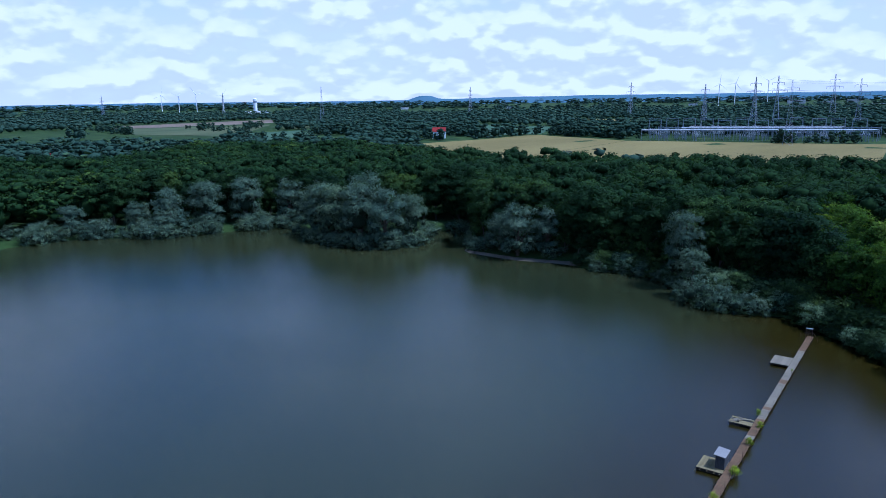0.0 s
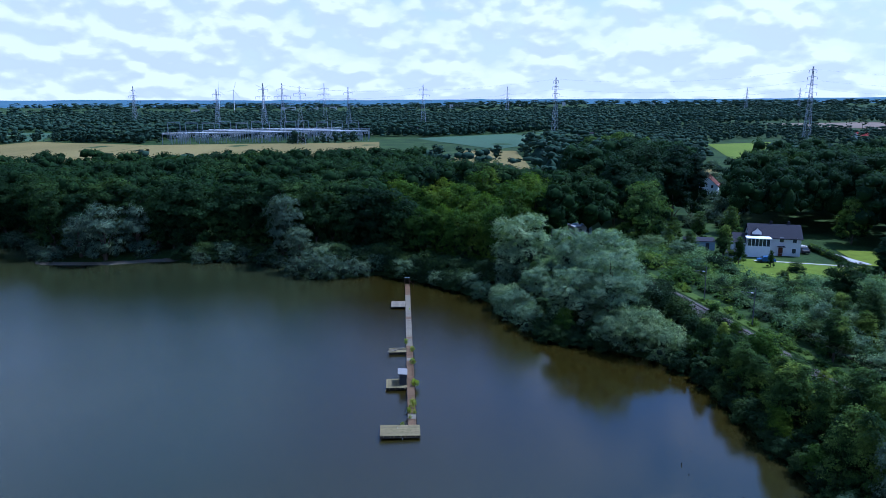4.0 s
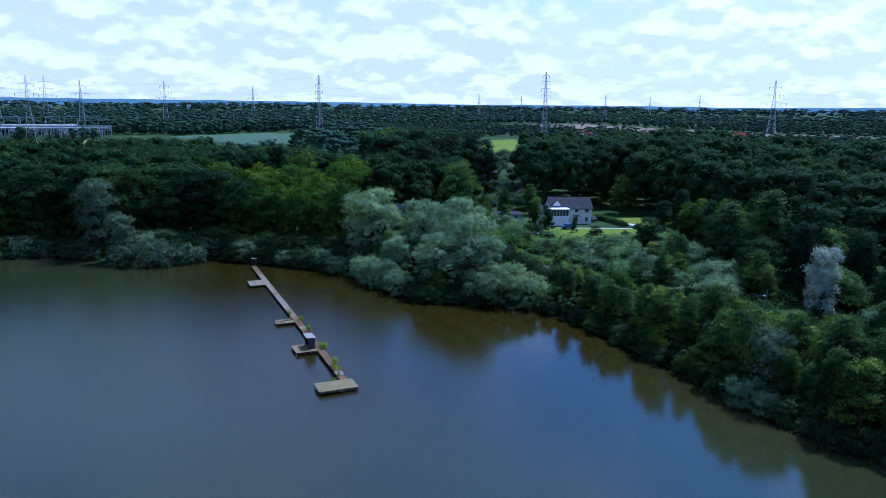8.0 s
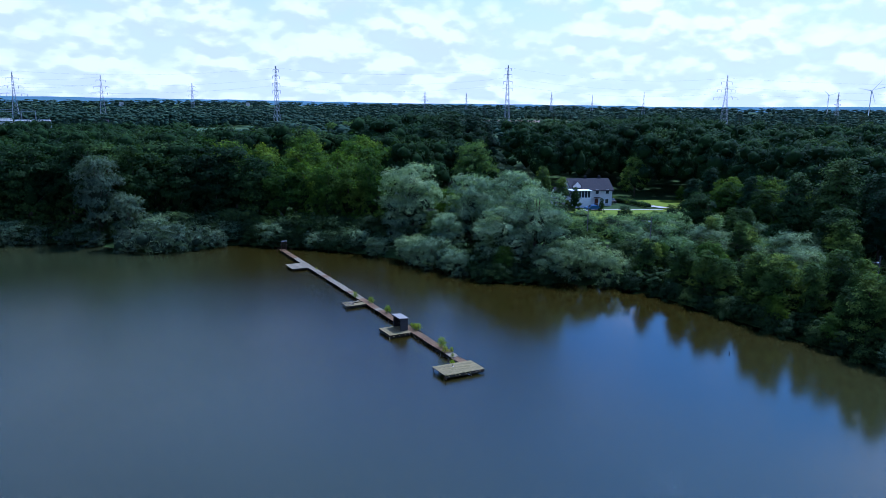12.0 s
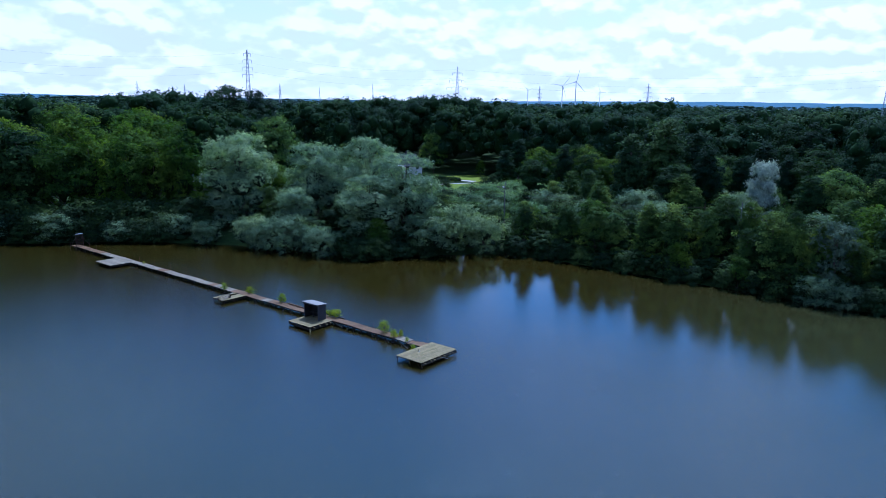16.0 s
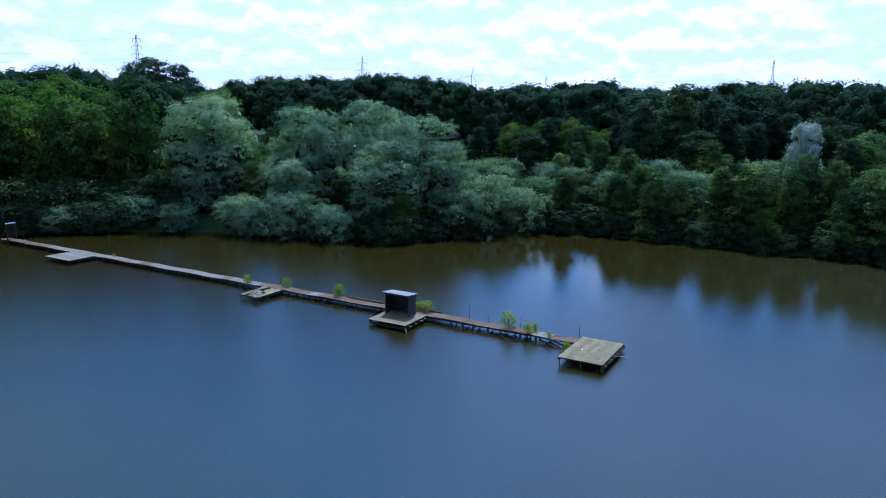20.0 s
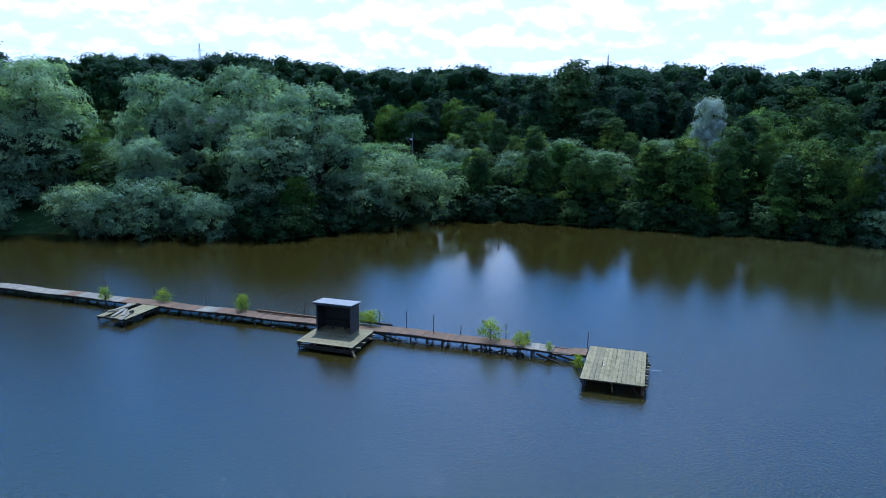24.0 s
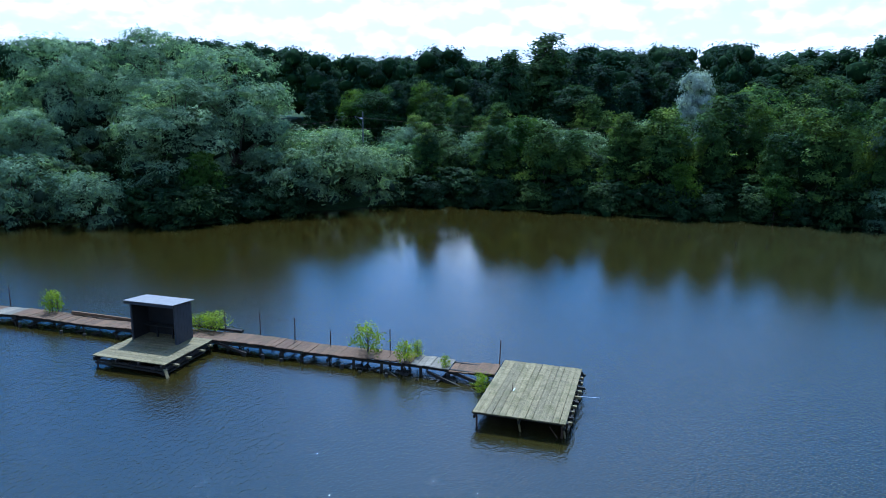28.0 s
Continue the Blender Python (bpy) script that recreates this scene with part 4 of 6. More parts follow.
for k in range(30):
    x, y = R.uniform(49.5, 51.5), 20 - k * 3.3
    SHRUB.plant(x, y, R.uniform(3, 4.5), R.random() * 360, None, 1.2, "", "shrubs along the east bank")
BRIGHT.plant(64.5, 104.5, 17.6, 30, 0, 0.95)
for x, y, h in ((141, 377, 20), (132, 372, 18), (150, 384, 19), (124, 382, 17), (159, 374, 16.5)):
    BRIGHT.plant(x, y, h, x * 23, None, 0.85, "tall light green tree before the far fields", "light trees before the fields")
for x, y, h in ((77, 141, 26), (71, 139, 24), (89, 146, 25), (65, 133, 22), (97, 150, 22), (83, 148, 23), (69, 136, 20), (87, 153, 21), (60, 150, 18)):
    DARK.plant(x, y, h, x * 51, None, 1.15)
for x, y, h, w in ((75.5, 79, 9.5, 1.0), (78.5, 77, 7, 0.9), (84.5, 73.5, 4.2, 0.8), (70, 86, 7, 1.1), (72, 102, 8, 1.2), (80, 104, 9, 1.1), (90, 106, 10, 1.1), (68, 94, 6, 1.1)):
    ALDER.plant(x, y, h, x * 19, None, w, "green garden tree beside the house", "garden trees")
for x, y, h in ((87.5, 68, 2.6), (94, 64, 1.6), (82, 63.5, 1.8), (71, 66, 2.4), (98, 62, 2.2), (102, 66, 2.4), (90, 58, 2.4), (84, 59, 2.2), (110, 69, 2.6), (76, 60, 2.0), (72, 74, 3.2), (118, 70, 3)):
    SHRUB.plant(x, y, h, x * 19, None, 1.1, "low garden shrub beside the lawn", "garden shrubs")
BRIGHT.plant(121, 99, 12.5, 80, 1, 0.85, "round grey-green tree behind the drive")
LIME.plant(124, 83, 5, 10, 0, 0.8, "small pale fruit tree on the lawn")
# small trees and brush between the house and the meadow
for i in range(60):
    y = R.uniform(118, 360)
    x = -24 + (y + 81) * R.uniform(0.5, 0.6)
    if abs(y - 207) > 12:
        FAR_BUSH.plant(x, y, R.uniform(3, 5.5), R.random() * 360, None, R.uniform(0.9, 1.3), "small grey-green tree between dark woods", "small trees before the meadow")
# the wood's first row behind the north bank
for i in range(62):
    t = i / 61
    x = 19 - 240 * t
    y = float(np.interp(-x, [-19, -10, 0, 8, 40, 60, 95, 108, 125, 155, 175, 200, 222], [70, 74, 84, 90, 103, 104, 106, 126, 134, 104, 112, 84, 60])) + R.uniform(1, 5)
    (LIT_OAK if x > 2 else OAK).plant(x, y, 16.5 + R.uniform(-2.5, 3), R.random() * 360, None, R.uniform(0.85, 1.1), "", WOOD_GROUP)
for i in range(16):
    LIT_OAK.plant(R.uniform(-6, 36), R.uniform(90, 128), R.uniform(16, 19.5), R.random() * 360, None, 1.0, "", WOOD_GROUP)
for i in range(44):
    x = 13 - 73 * i / 43
    y = float(np.interp(-x, [-12, -4, 3, 8, 33, 42, 54, 64], [64, 72, 79, 84, 94, 101, 99, 102])) + 0.8
    (SHRUB if i % 4 else BUSH_WILLOW).plant(x, y, R.uniform(2.8, 4.6), R.random() * 360, None, 1.2, "", "shrubs along the north bank")


for i in range(30):
    x = R.uniform(-9, 17)
    y = float(np.interp(-x, [-17, -4, 3, 9], [62, 72, 79, 84])) + R.uniform(3, 6)
    SHRUB.plant(x, y, R.uniform(3.4, 5.6), R.random() * 360, None, 1.2, "", "shrubs under the oaks")


G2 = np.random.default_rng(61)
for i in range(170):
    x, y = G2.uniform(60, 96), G2.uniform(2, 62)
    if x < rail_edge(y) + 13.5 or (x > 70 and y > 57):
        continue
    SAGE.plant(x, y, G2.uniform(1.7, 3.3), G2.random() * 360, None, G2.uniform(0.9, 1.4), "", "sallow bushes between the railway and the garden")
for i in range(70):
    x, y = G2.uniform(55, 73), G2.uniform(60, 116)
    if x > rail_edge(y) + 11:
        (BRUSH, SAGE)[i % 2].plant(x, y, G2.uniform(1.4, 3.8), G2.random() * 360, None, G2.uniform(0.9, 1.4), "bushy garden growth beside the railway", "bushes beside the garden")
for x, y, h in ((18.6, 51.5, 4.6), (18.8, 48.4, 4.2)):
    BUSH_WILLOW.plant(x, y, h, x * 57, None, 1.1, "", SHORE_GROUP)


# ---- the woods ----
def woods(name, label, places, mat, seed, leaves=170, leaf=0.046, lobes=14):
    """A wood too large to count: every tree has lobes and leaf clumps of its own, joined in one mesh."""
    rng = np.random.default_rng(seed)
    kinds = []
    for k in range(14):
        sparse = k > 8       # trees deep in the wood carry fewer, larger leaves
        lob = [l for l in dome(rng, 1.0, 0.66, lobes, 0.12 if lobes > 9 else -0.1, 0.23 if lobes > 9 else 0.3) if l[2] > 0.36 or lobes < 9]
        kinds.append(crown(rng, lob, (leaves * 2) // 5 if sparse else leaves, 5, leaf * 1.35 if sparse else leaf, 0.8, 0.02, 0.72, False, 0.45, -0.3, 1.0))
    V, Q, T, off = [], [], [], 0
    for i, (x, y, h, w) in enumerate(places):
        deep = math.hypot(x, y + 40) > (255 if y > abs(x) * 0.8 else 225)
        v, q, t = kinds[9 + i % 5] if deep and leaves > 100 else kinds[i % 9]
        a = rng.uniform(0, 6.28)
        ca, sa = math.cos(a), math.sin(a)
        m = np.array([[ca * h * w, sa * h * w, 0], [-sa * h * w, ca * h * w, 0], [0, 0, h]])
        V.append(v @ m + np.array([x, y, 0]))
        V[-1][:, 2] += float(place_z[name][i])
        Q.append(q + off), T.append(t + off)
        off += len(v)
    ob = new(name, np_mesh(name, np.concatenate(V), [np.concatenate(Q), np.concatenate(T)], [mat, INNER_HAZED if mat in (LEAF_FAR_HAZED, LEAF_HAZY) else INNER_WOOD]))
    return tagged(ob, label, "woodland", "", "stuff")


place_z = {}
U = np.random.default_rng(83)
for x, y, h in ((24.2, 30.6, 3.2), (27, 29.6, 3.2), (29.6, 28.2, 2.8), (22.9, 32.6, 3.0), (26, 32, 3.4), (31.5, 26.6, 2.8)):
    SHRUB.plant(x, y, h, x * 41, None, 1.15, "shrub in shade-darkened green below the willows", "shrubs below the willows")
# undergrowth whose dark colour paints the shade at the trees' feet
under = []
for i in range(300):
    y = U.uniform(-78, 21)
    edge = float(np.interp(y, [-75, -55, -42, -36, -24, -14, 0, 12, 19.5], [44, 43.5, 43.5, 40.5, 40.6, 41, 41, 40.5, 38.5]))
    under.append((edge + U.uniform(0.8, 6.5), y, U.uniform(1.8, 3.4), U.uniform(1.0, 1.5)))
while len(under) < 420:
    x, y = U.uniform(20, 40), U.uniform(25, 56)
    if shore_distance(x, y) > 0.4:
        under.append((x, y, U.uniform(1.8, 3.6), U.uniform(1.0, 1.5)))
place_z["undergrowth"] = land(np.array([p[0] for p in under]), np.array([p[1] for p in under])) - 0.3
woods("undergrowth", "undergrowth in shade-darkened green below the shore trees", under, LEAF_SHRUB, 84, 110, 0.075, 10)


def scatter(name, seed, x0, x1, y0, y1, step, keep, h, w=(0.95, 1.45)):
    rng = np.random.default_rng(seed)
    xs, ys = np.meshgrid(np.arange(x0, x1, step), np.arange(y0, y1, step))
    xs = (xs + rng.uniform(-0.42, 0.42, xs.shape) * step).ravel()
    ys = (ys + rng.uniform(-0.42, 0.42, ys.shape) * step).ravel()
    ok = keep(xs, ys) & (shore_distance(xs, ys) > 6)
    xs, ys = xs[ok], ys[ok]
    hh = rng.uniform(*h, len(xs)) * (1 - 0.12 * smooth((xs - 240) / 80) * (name != "remote_wood")) * (1 + 0.12 * np.sin(xs * 0.045 + 1) * np.cos(ys * 0.05)) * (1 - (0.38 if name == "far_wood" else 0.0) * smooth((xs - 150) / 150)) * (1 - (0.14 if name == "east_wood" else 0.0) * smooth((75 - ys) / 45) * smooth((ys + 70) / 45))
    place_z[name] = land(xs, ys)
    return list(zip(xs, ys, hh, rng.uniform(*w, len(xs))))


def north_wood(x, y):
    lit = (x > -8) & (x < 38) & (y < 130)
    lo = np.interp(-x, [-60, -38, -19, -10, 0, 8, 40, 60, 95, 108, 125, 155, 175, 200, 222, 300], [110, 88, 78, 82, 91, 97, 110, 111, 113, 133, 141, 112, 120, 92, 70, 20])
    hi = np.interp(-x, [-60, -35, 0, 60, 120, 200, 300], [125, 150, 250, 235, 225, 232, 240])
    return (y > lo) & (y < hi) & ~lit


woods("north_wood", "dense dark green broadleaf wood behind the lake", scatter("north_wood", 11, -320, 62, 20, 260, 7.5, north_wood, (15.5, 20), (0.8, 1.15)), LEAF_OAK, 21, 300, 0.031)


def east_wood(x, y):
    house = (x > 66) & (x < 124) & (y > 50) & (y < 112)
    near = (x < 108 + 0.12 * np.abs(y)) & (y < 62) & (y > -125)
    cut = (y > 112) & (np.abs((x + 24) / (y + 81) - 0.548) < 0.05)
    return (x > 62) & ~house & ~near & ~cut & (x + y * 0.35 < 330) & (y < 260 - 0.15 * x) & ~((x < 90) & (y > 190) & (x > 15)) & ((x > 84) | (y > 104) | (y < -60))


woods("east_wood", "deep dark green broadleaf wood behind the house", scatter("east_wood", 12, 60, 340, -150, 260, 8.4, east_wood, (18, 23), (0.75, 1.1)), LEAF_DARK, 22, 330, 0.029, 12)


def south_wood(x, y):
    return (x > 50) & (x < 80) | (y < -190) & (x < 60)


woods("far_bank_wood", "broadleaf wood on the banks behind", scatter("far_bank_wood", 13, -280, 75, -260, -78, 12, south_wood, (12, 17), (1.1, 1.5)), LEAF_OAK, 23, 40, 0.07, 8)


def west_wood(x, y):
    return (x < -225) & (y > -100)


woods("west_wood", "dark green wood on the west bank", scatter("west_wood", 14, -345, -222, -60, 240, 8.5, west_wood, (14, 19)), LEAF_OAK, 24, 99, 0.055, 12)

OPEN = [[(-415, 485), (-240, 270), (0, 270), (0, 645), (-245, 625), (-390, 700)], [(-5, 285), (70, 262), (100, 500), (168, 655), (215, 870), (5, 715), (-5, 600)], [(-620, 920), (-455, 880), (-380, 705), (-430, 610)],
        [(-780, 520), (-770, 690), (-625, 560), (-600, 430)], [(-605, 1240), (-430, 1255), (-365, 1015), (-443, 905)], [(-1290, 615), (-1345, 1100), (-1015, 830), (-710, 505), (-890, 455)],
        [(140, 258), (160, 255), (190, 318), (145, 310)], [(205, 370), (245, 350), (325, 500), (255, 525)], [(400, 840), (455, 480), (560, 265), (750, 330), (640, 530), (660, 870)],
        [(-260, 500), (20, 500), (20, 760), (-260, 720)], [(-480, 610), (-425, 610), (-320, 390), (-385, 390)]]


def inside(poly, x, y):
    res = np.zeros(len(x), bool)
    for (ax, ay), (bx, by) in zip(poly, poly[1:] + poly[:1]):
        res ^= ((ay > y) != (by > y)) & (x < (bx - ax) * (y - ay) / (by - ay + 1e-9) + ax)
    return res


def far_woods(x, y):
    r = np.hypot(x, y + 75)
    az = np.degrees(np.arctan2(x, y + 75))
    free = np.ones(len(x), bool)
    for poly in OPEN:
        free &= ~inside(poly, x, y)
    n = np.array([noise.noise((u * 0.0022, v * 0.0040, 0.3)) for u, v in zip(x, y)])
    sparse = (az > -62) & (az < -42) & (r > 420) & (r < 1350)
    limit = np.where(r < 420, -9, np.where(sparse, 0.12, np.where(r < 1250, -0.25, np.where(r < 2000, -0.5, -0.05))))
    free &= (np.abs((x + 24) / (y + 81) - 0.55) > 0.045) | (y > 540)
    return free & (n > limit) & (az > -85) & (az < 125) & ((y > 250) | (x > 280) | (x < -330))


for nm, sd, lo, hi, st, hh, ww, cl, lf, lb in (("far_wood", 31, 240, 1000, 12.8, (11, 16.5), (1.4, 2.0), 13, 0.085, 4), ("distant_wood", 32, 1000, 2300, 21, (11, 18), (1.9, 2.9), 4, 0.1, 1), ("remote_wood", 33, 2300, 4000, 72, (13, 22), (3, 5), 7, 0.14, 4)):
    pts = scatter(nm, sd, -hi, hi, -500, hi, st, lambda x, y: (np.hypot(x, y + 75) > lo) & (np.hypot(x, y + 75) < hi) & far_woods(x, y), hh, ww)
    woods(nm, "dark belts of trees far across the plain", pts, LEAF_FAR_HAZED if sd == 31 else LEAF_HAZY, sd, cl, lf, lb)
# hedges and clumps between the fields
hp = []
HG = np.random.default_rng(52)
for (ax, ay), (bx, by), n, wd in (((-657, 1013), (-597, 1024), 14, 14), ((-560, 976), (-455, 952), 26, 16), ((-384, 684), (-290, 668), 26, 12), ((-389, 860), (-305, 780), 34, 22), ((-300, 670), (-250, 632), 18, 10), ((-830, 690), (-790, 650), 12, 16),
                                  ((-1117, 536), (-890, 462), 40, 14), ((-1010, 800), (-780, 560), 22, 14), ((-1000, 640), (-840, 560), 16, 30), ((-770, 700), (-640, 570), 22, 16), ((-640, 430), (-520, 470), 30, 22), ((-440, 610), (-400, 690), 14, 12), ((-470, 565), (-425, 545), 7, 8), ((-28, 655), (-110, 622), 16, 5), ((20, 405), (160, 403), 20, 6)):
    for i in range(n):
        f = HG.random()
        hp.append((ax + (bx - ax) * f + HG.normal() * wd * 0.5, ay + (by - ay) * f + HG.normal() * wd * 0.5, HG.uniform(6, 13), HG.uniform(1.0, 1.5)))
place_z["hedgerow"] = land(np.array([p[0] for p in hp]), np.array([p[1] for p in hp]))
woods("hedgerow", "hedges and clumps of trees between far fields", hp, LEAF_FAR_HAZED, 41, 40, 0.08, 8)


# ---- the jetty ----
JR = np.random.default_rng(77)
WX0, WX1 = -1.5, -0.45          # the walkway's edges
DECK = 0.65
jetty = thing("jetty", Matrix(), "long decayed wooden jetty on dark piles in the lake", "jetty")


def board_mesh(name, lx, ly, lz, mat, wear=0.0):
    bm = B()
    box(bm, (0, 0, 0), (lx, ly, lz), None, min(lz, lx, ly) * 0.22)
    if wear:
        for v in bm.verts:
            v.co.z += wear * noise.noise(v.co * 3.1)
    return bm_mesh(name, bm, mat)


def add(name, me, parent, m, label=""):
    ob = new(name, me)
    ob.parent = parent
    ob.matrix_local = m
    if label:
        tagged(ob, label)
    return ob


# walkway boards lie across two long beams
W = WX1 - WX0
boards = {"brown": board_mesh("walk_board", 0.245, W, 0.035, DECK_BROWN), "pale": board_mesh("walk_board", 0.245, W, 0.035, DECK_PALE)}
y = 0.16
i = 0
while y < 70.2:
    pale = (1.9 < y < 3.3) or (29.5 < y < 61 and not (33 < y < 34 or 44 < y < 45.6)) or (22.5 < y < 23.8)
    sag = -0.03 * math.sin(y * 1.1) - (0.05 if 0.9 < y < 1.7 else 0)
    add("board", boards["pale" if pale else "brown"], jetty, pose((WX0 + WX1) / 2 + JR.uniform(-0.03, 0.03), y, DECK - 0.02 + sag + JR.uniform(-0.008, 0.008), 0, JR.uniform(-0.6, 0.6), 90 + JR.uniform(-0.7, 0.7)))
    y += 0.2475 + JR.uniform(0, 0.004)
for x in (WX0 + 0.12, WX1 - 0.12):
    yy = 0.0
    while yy < 69:
        L = 3.4 + JR.uniform(-0.3, 0.3)
        bm = beam(B(), (x + JR.uniform(-0.03, 0.03), yy, DECK - 0.13), (x + JR.uniform(-0.03, 0.03), min(70.2, yy + L + 0.1), DECK - 0.105), 0.08, 0.1)
        part("bearer", bm, PILE, jetty)
        yy += L
# piles: uneven stubs and posts under the walkway
yy = 0.5
while yy < 70:
    for x in (WX0 + 0.05, WX1 - 0.08):
        r = JR.uniform(0.035, 0.078)
        lx, ly = JR.uniform(-0.12, 0.12), JR.uniform(-0.1, 0.1)
        top = DECK - 0.06 if JR.random() < 0.72 else JR.uniform(0.12, 0.45)
        bm = tube(B(), [(x + lx, yy + ly, -1.5), (x + lx * 0.5, yy + ly * 0.5, 0.1), (x, yy, top)], [r * 1.1, r, r * 0.85], 7)
        part("support_post", bm, PILE, jetty)
    if JR.random() < 0.5:
        part("cross_beam", beam(B(), (WX0 - 0.1, yy, DECK - 0.24), (WX1 + 0.1, yy + JR.uniform(-0.1, 0.1), DECK - 0.24), 0.08, 0.1), PILE, jetty)
    if JR.random() < 0.1:
        part("brace", beam(B(), (WX0 + 0.05, yy, DECK - 0.3), (WX0 + 0.08, yy + 0.9, 0.02), 0.06, 0.08), PILE, jetty)
    yy += JR.uniform(0.7, 1.6)
# lone broken stubs standing beside the walkway
for x, y, top, r in ((-1.85, 5.2, 0.25, 0.1), (-1.7, 6.0, 0.35, 0.09), (-1.9, 4.1, 0.32, 0.08), (-1.75, 8.6, 0.3, 0.09), (-1.8, 9.4, 0.4, 0.08), (-1.9, 2.9, 0.25, 0.06), (-1.7, 10.3, 0.36, 0.09),
                     (-1.75, 18.2, 0.28, 0.1), (-1.8, 19.4, 0.33, 0.08), (-1.7, 21.8, 0.3, 0.09), (-1.75, 24.2, 0.3, 0.08)):
    part("stub", tube(B(), [(x, y, -1.5), (x, y, 0.05), (x + 0.03, y, top)], [r * 1.1, r, r * 0.8], 7), PILE, jetty)
# collapsed beams near the end platform
for a, b in (((-1.95, 1.0, 0.1), (-1.5, 2.6, 0.42)), ((-1.8, 0.4, 0.35), (-1.2, 2.2, 0.5)), ((-2.0, 3.3, 0.05), (-1.5, 4.3, 0.3)), ((-1.9, 2.1, 0.2), (-1.0, 1.9, 0.3)), ((-1.7, 10.2, 0.3), (-1.4, 12.0, 0.55))):
    part("fallen_beam", beam(B(), a, b, 0.07, 0.1), PILE, jetty)
for x, y, s in ((-1.3, 5.3, 0.7), (-1.35, 3.6, 0.75), (-1.45, 1.75, 0.7), (-1.7, 0.5, 0.6), (-1.3, 10.6, 0.5), (-1.4, 30.6, 0.6)):
    bm = B()
    bmesh.ops.create_icosphere(bm, subdivisions=3, radius=0.42)
    for v in bm.verts:
        v.co *= 1 + 0.8 * noise.noise(v.co * 4.5 + Vector((x, y, 0))) + 0.25 * noise.noise(v.co * 13)
        v.co.z *= 0.6
    bmesh.ops.transform(bm, matrix=Matrix.Translation((x, y, 0.14)) @ Matrix.Diagonal((s, s, s * 0.7, 1)), verts=bm.verts)
    clump = part("root_clump", bm, PILE, jetty, "dark tangle of roots and rotten wood")
    for k in range(7):
        t = k * 2.4 + x
        part("root", tube(B(), [(x, y, 0.05), (x + math.cos(t) * 0.24, y + math.sin(t) * 0.24, 0.2 + 0.02 * k), (x + math.cos(t) * 0.42, y + math.sin(t) * 0.42, 0.08 + 0.15 * math.sin(k * 1.7))], [0.035, 0.026, 0.01], 5), PILE, clump)
# thin iron posts with a sagging wire on the east side
posts = [(0.1, 1.35), (4.5, 1.3), (7.1, 0.95), (8.7, 1.35), (10.3, 1.35), (12.0, 1.3), (16.8, 1.35), (20.9, 1.15), (23.7, 1.3), (27.6, 1.25), (31.4, 1.3), (34.4, 1.35), (37.9, 1.3), (40.4, 1.3), (44, 1.2), (48, 1.25), (52, 1.2), (60.5, 1.2), (64.5, 1.25)]
for y, top in posts:
    lean = JR.uniform(-0.05, 0.05)
    part("iron_post", tube(B(), [(WX1 + 0.04, y, -1.4), (WX1 + 0.04, y, 0.4), (WX1 + 0.04 + lean, y + lean, top + 0.25)], [0.027, 0.025, 0.022], 6), RUST, jetty, "thin dark iron post")
for (ya, za), (yb, zb) in zip(posts[1:10], posts[2:11]):
    pts = [(WX1 + 0.05, ya + (yb - ya) * t, (za + (zb - za) * t) + 0.15 - 0.12 * math.sin(math.pi * t)) for t in (0, 0.25, 0.5, 0.75, 1)]
    part("wire", tube(B(), pts, [0.003] * 5, 4), RUST, jetty)
# long plank laid along the east edge before the hut
part("edge_plank", beam(B(), (-0.55, 15.8, DECK + 0.06), (-0.5, 20.0, DECK + 0.08), 0.09, 0.12), DECK_BROWN, jetty)
part("edge_plank", beam(B(), (-0.35, 11.2, DECK + 0.06), (-0.3, 14.4, DECK + 0.06), 0.16, 0.1), PILE, jetty)
# the gate frame at the shore end
gate = thing("jetty_gate", pose(-1.0, 68.4, 0), "dark metal gate frame across the jetty's shore end", "gate")
for x in (-0.55, 0.5):
    part("post", beam(B(), (x, 0, -1.2), (x, 0, 2.62), 0.09), RUST, gate)
part("lintel", beam(B(), (-0.6, 0, 2.58), (0.55, 0, 2.58), 0.12), CONCRETE, gate, "pale metal top bar")
for k in range(9):
    part("bar", beam(B(), (-0.45 + k * 0.11, 0, 0.7), (-0.45 + k * 0.11, 0, 2.5), 0.03), RUST, gate)
for s in (-1, 1):
    part("side_screen", beam(B(), (s * 0.6, 0.05, 1.9), (s * 1.5, 0.05, 0.6), 0.05), RUST, gate)
    part("side_screen", beam(B(), (s * 1.4, 0.05, -1.2), (s * 1.4, 0.05, 1.5), 0.05), RUST, gate)


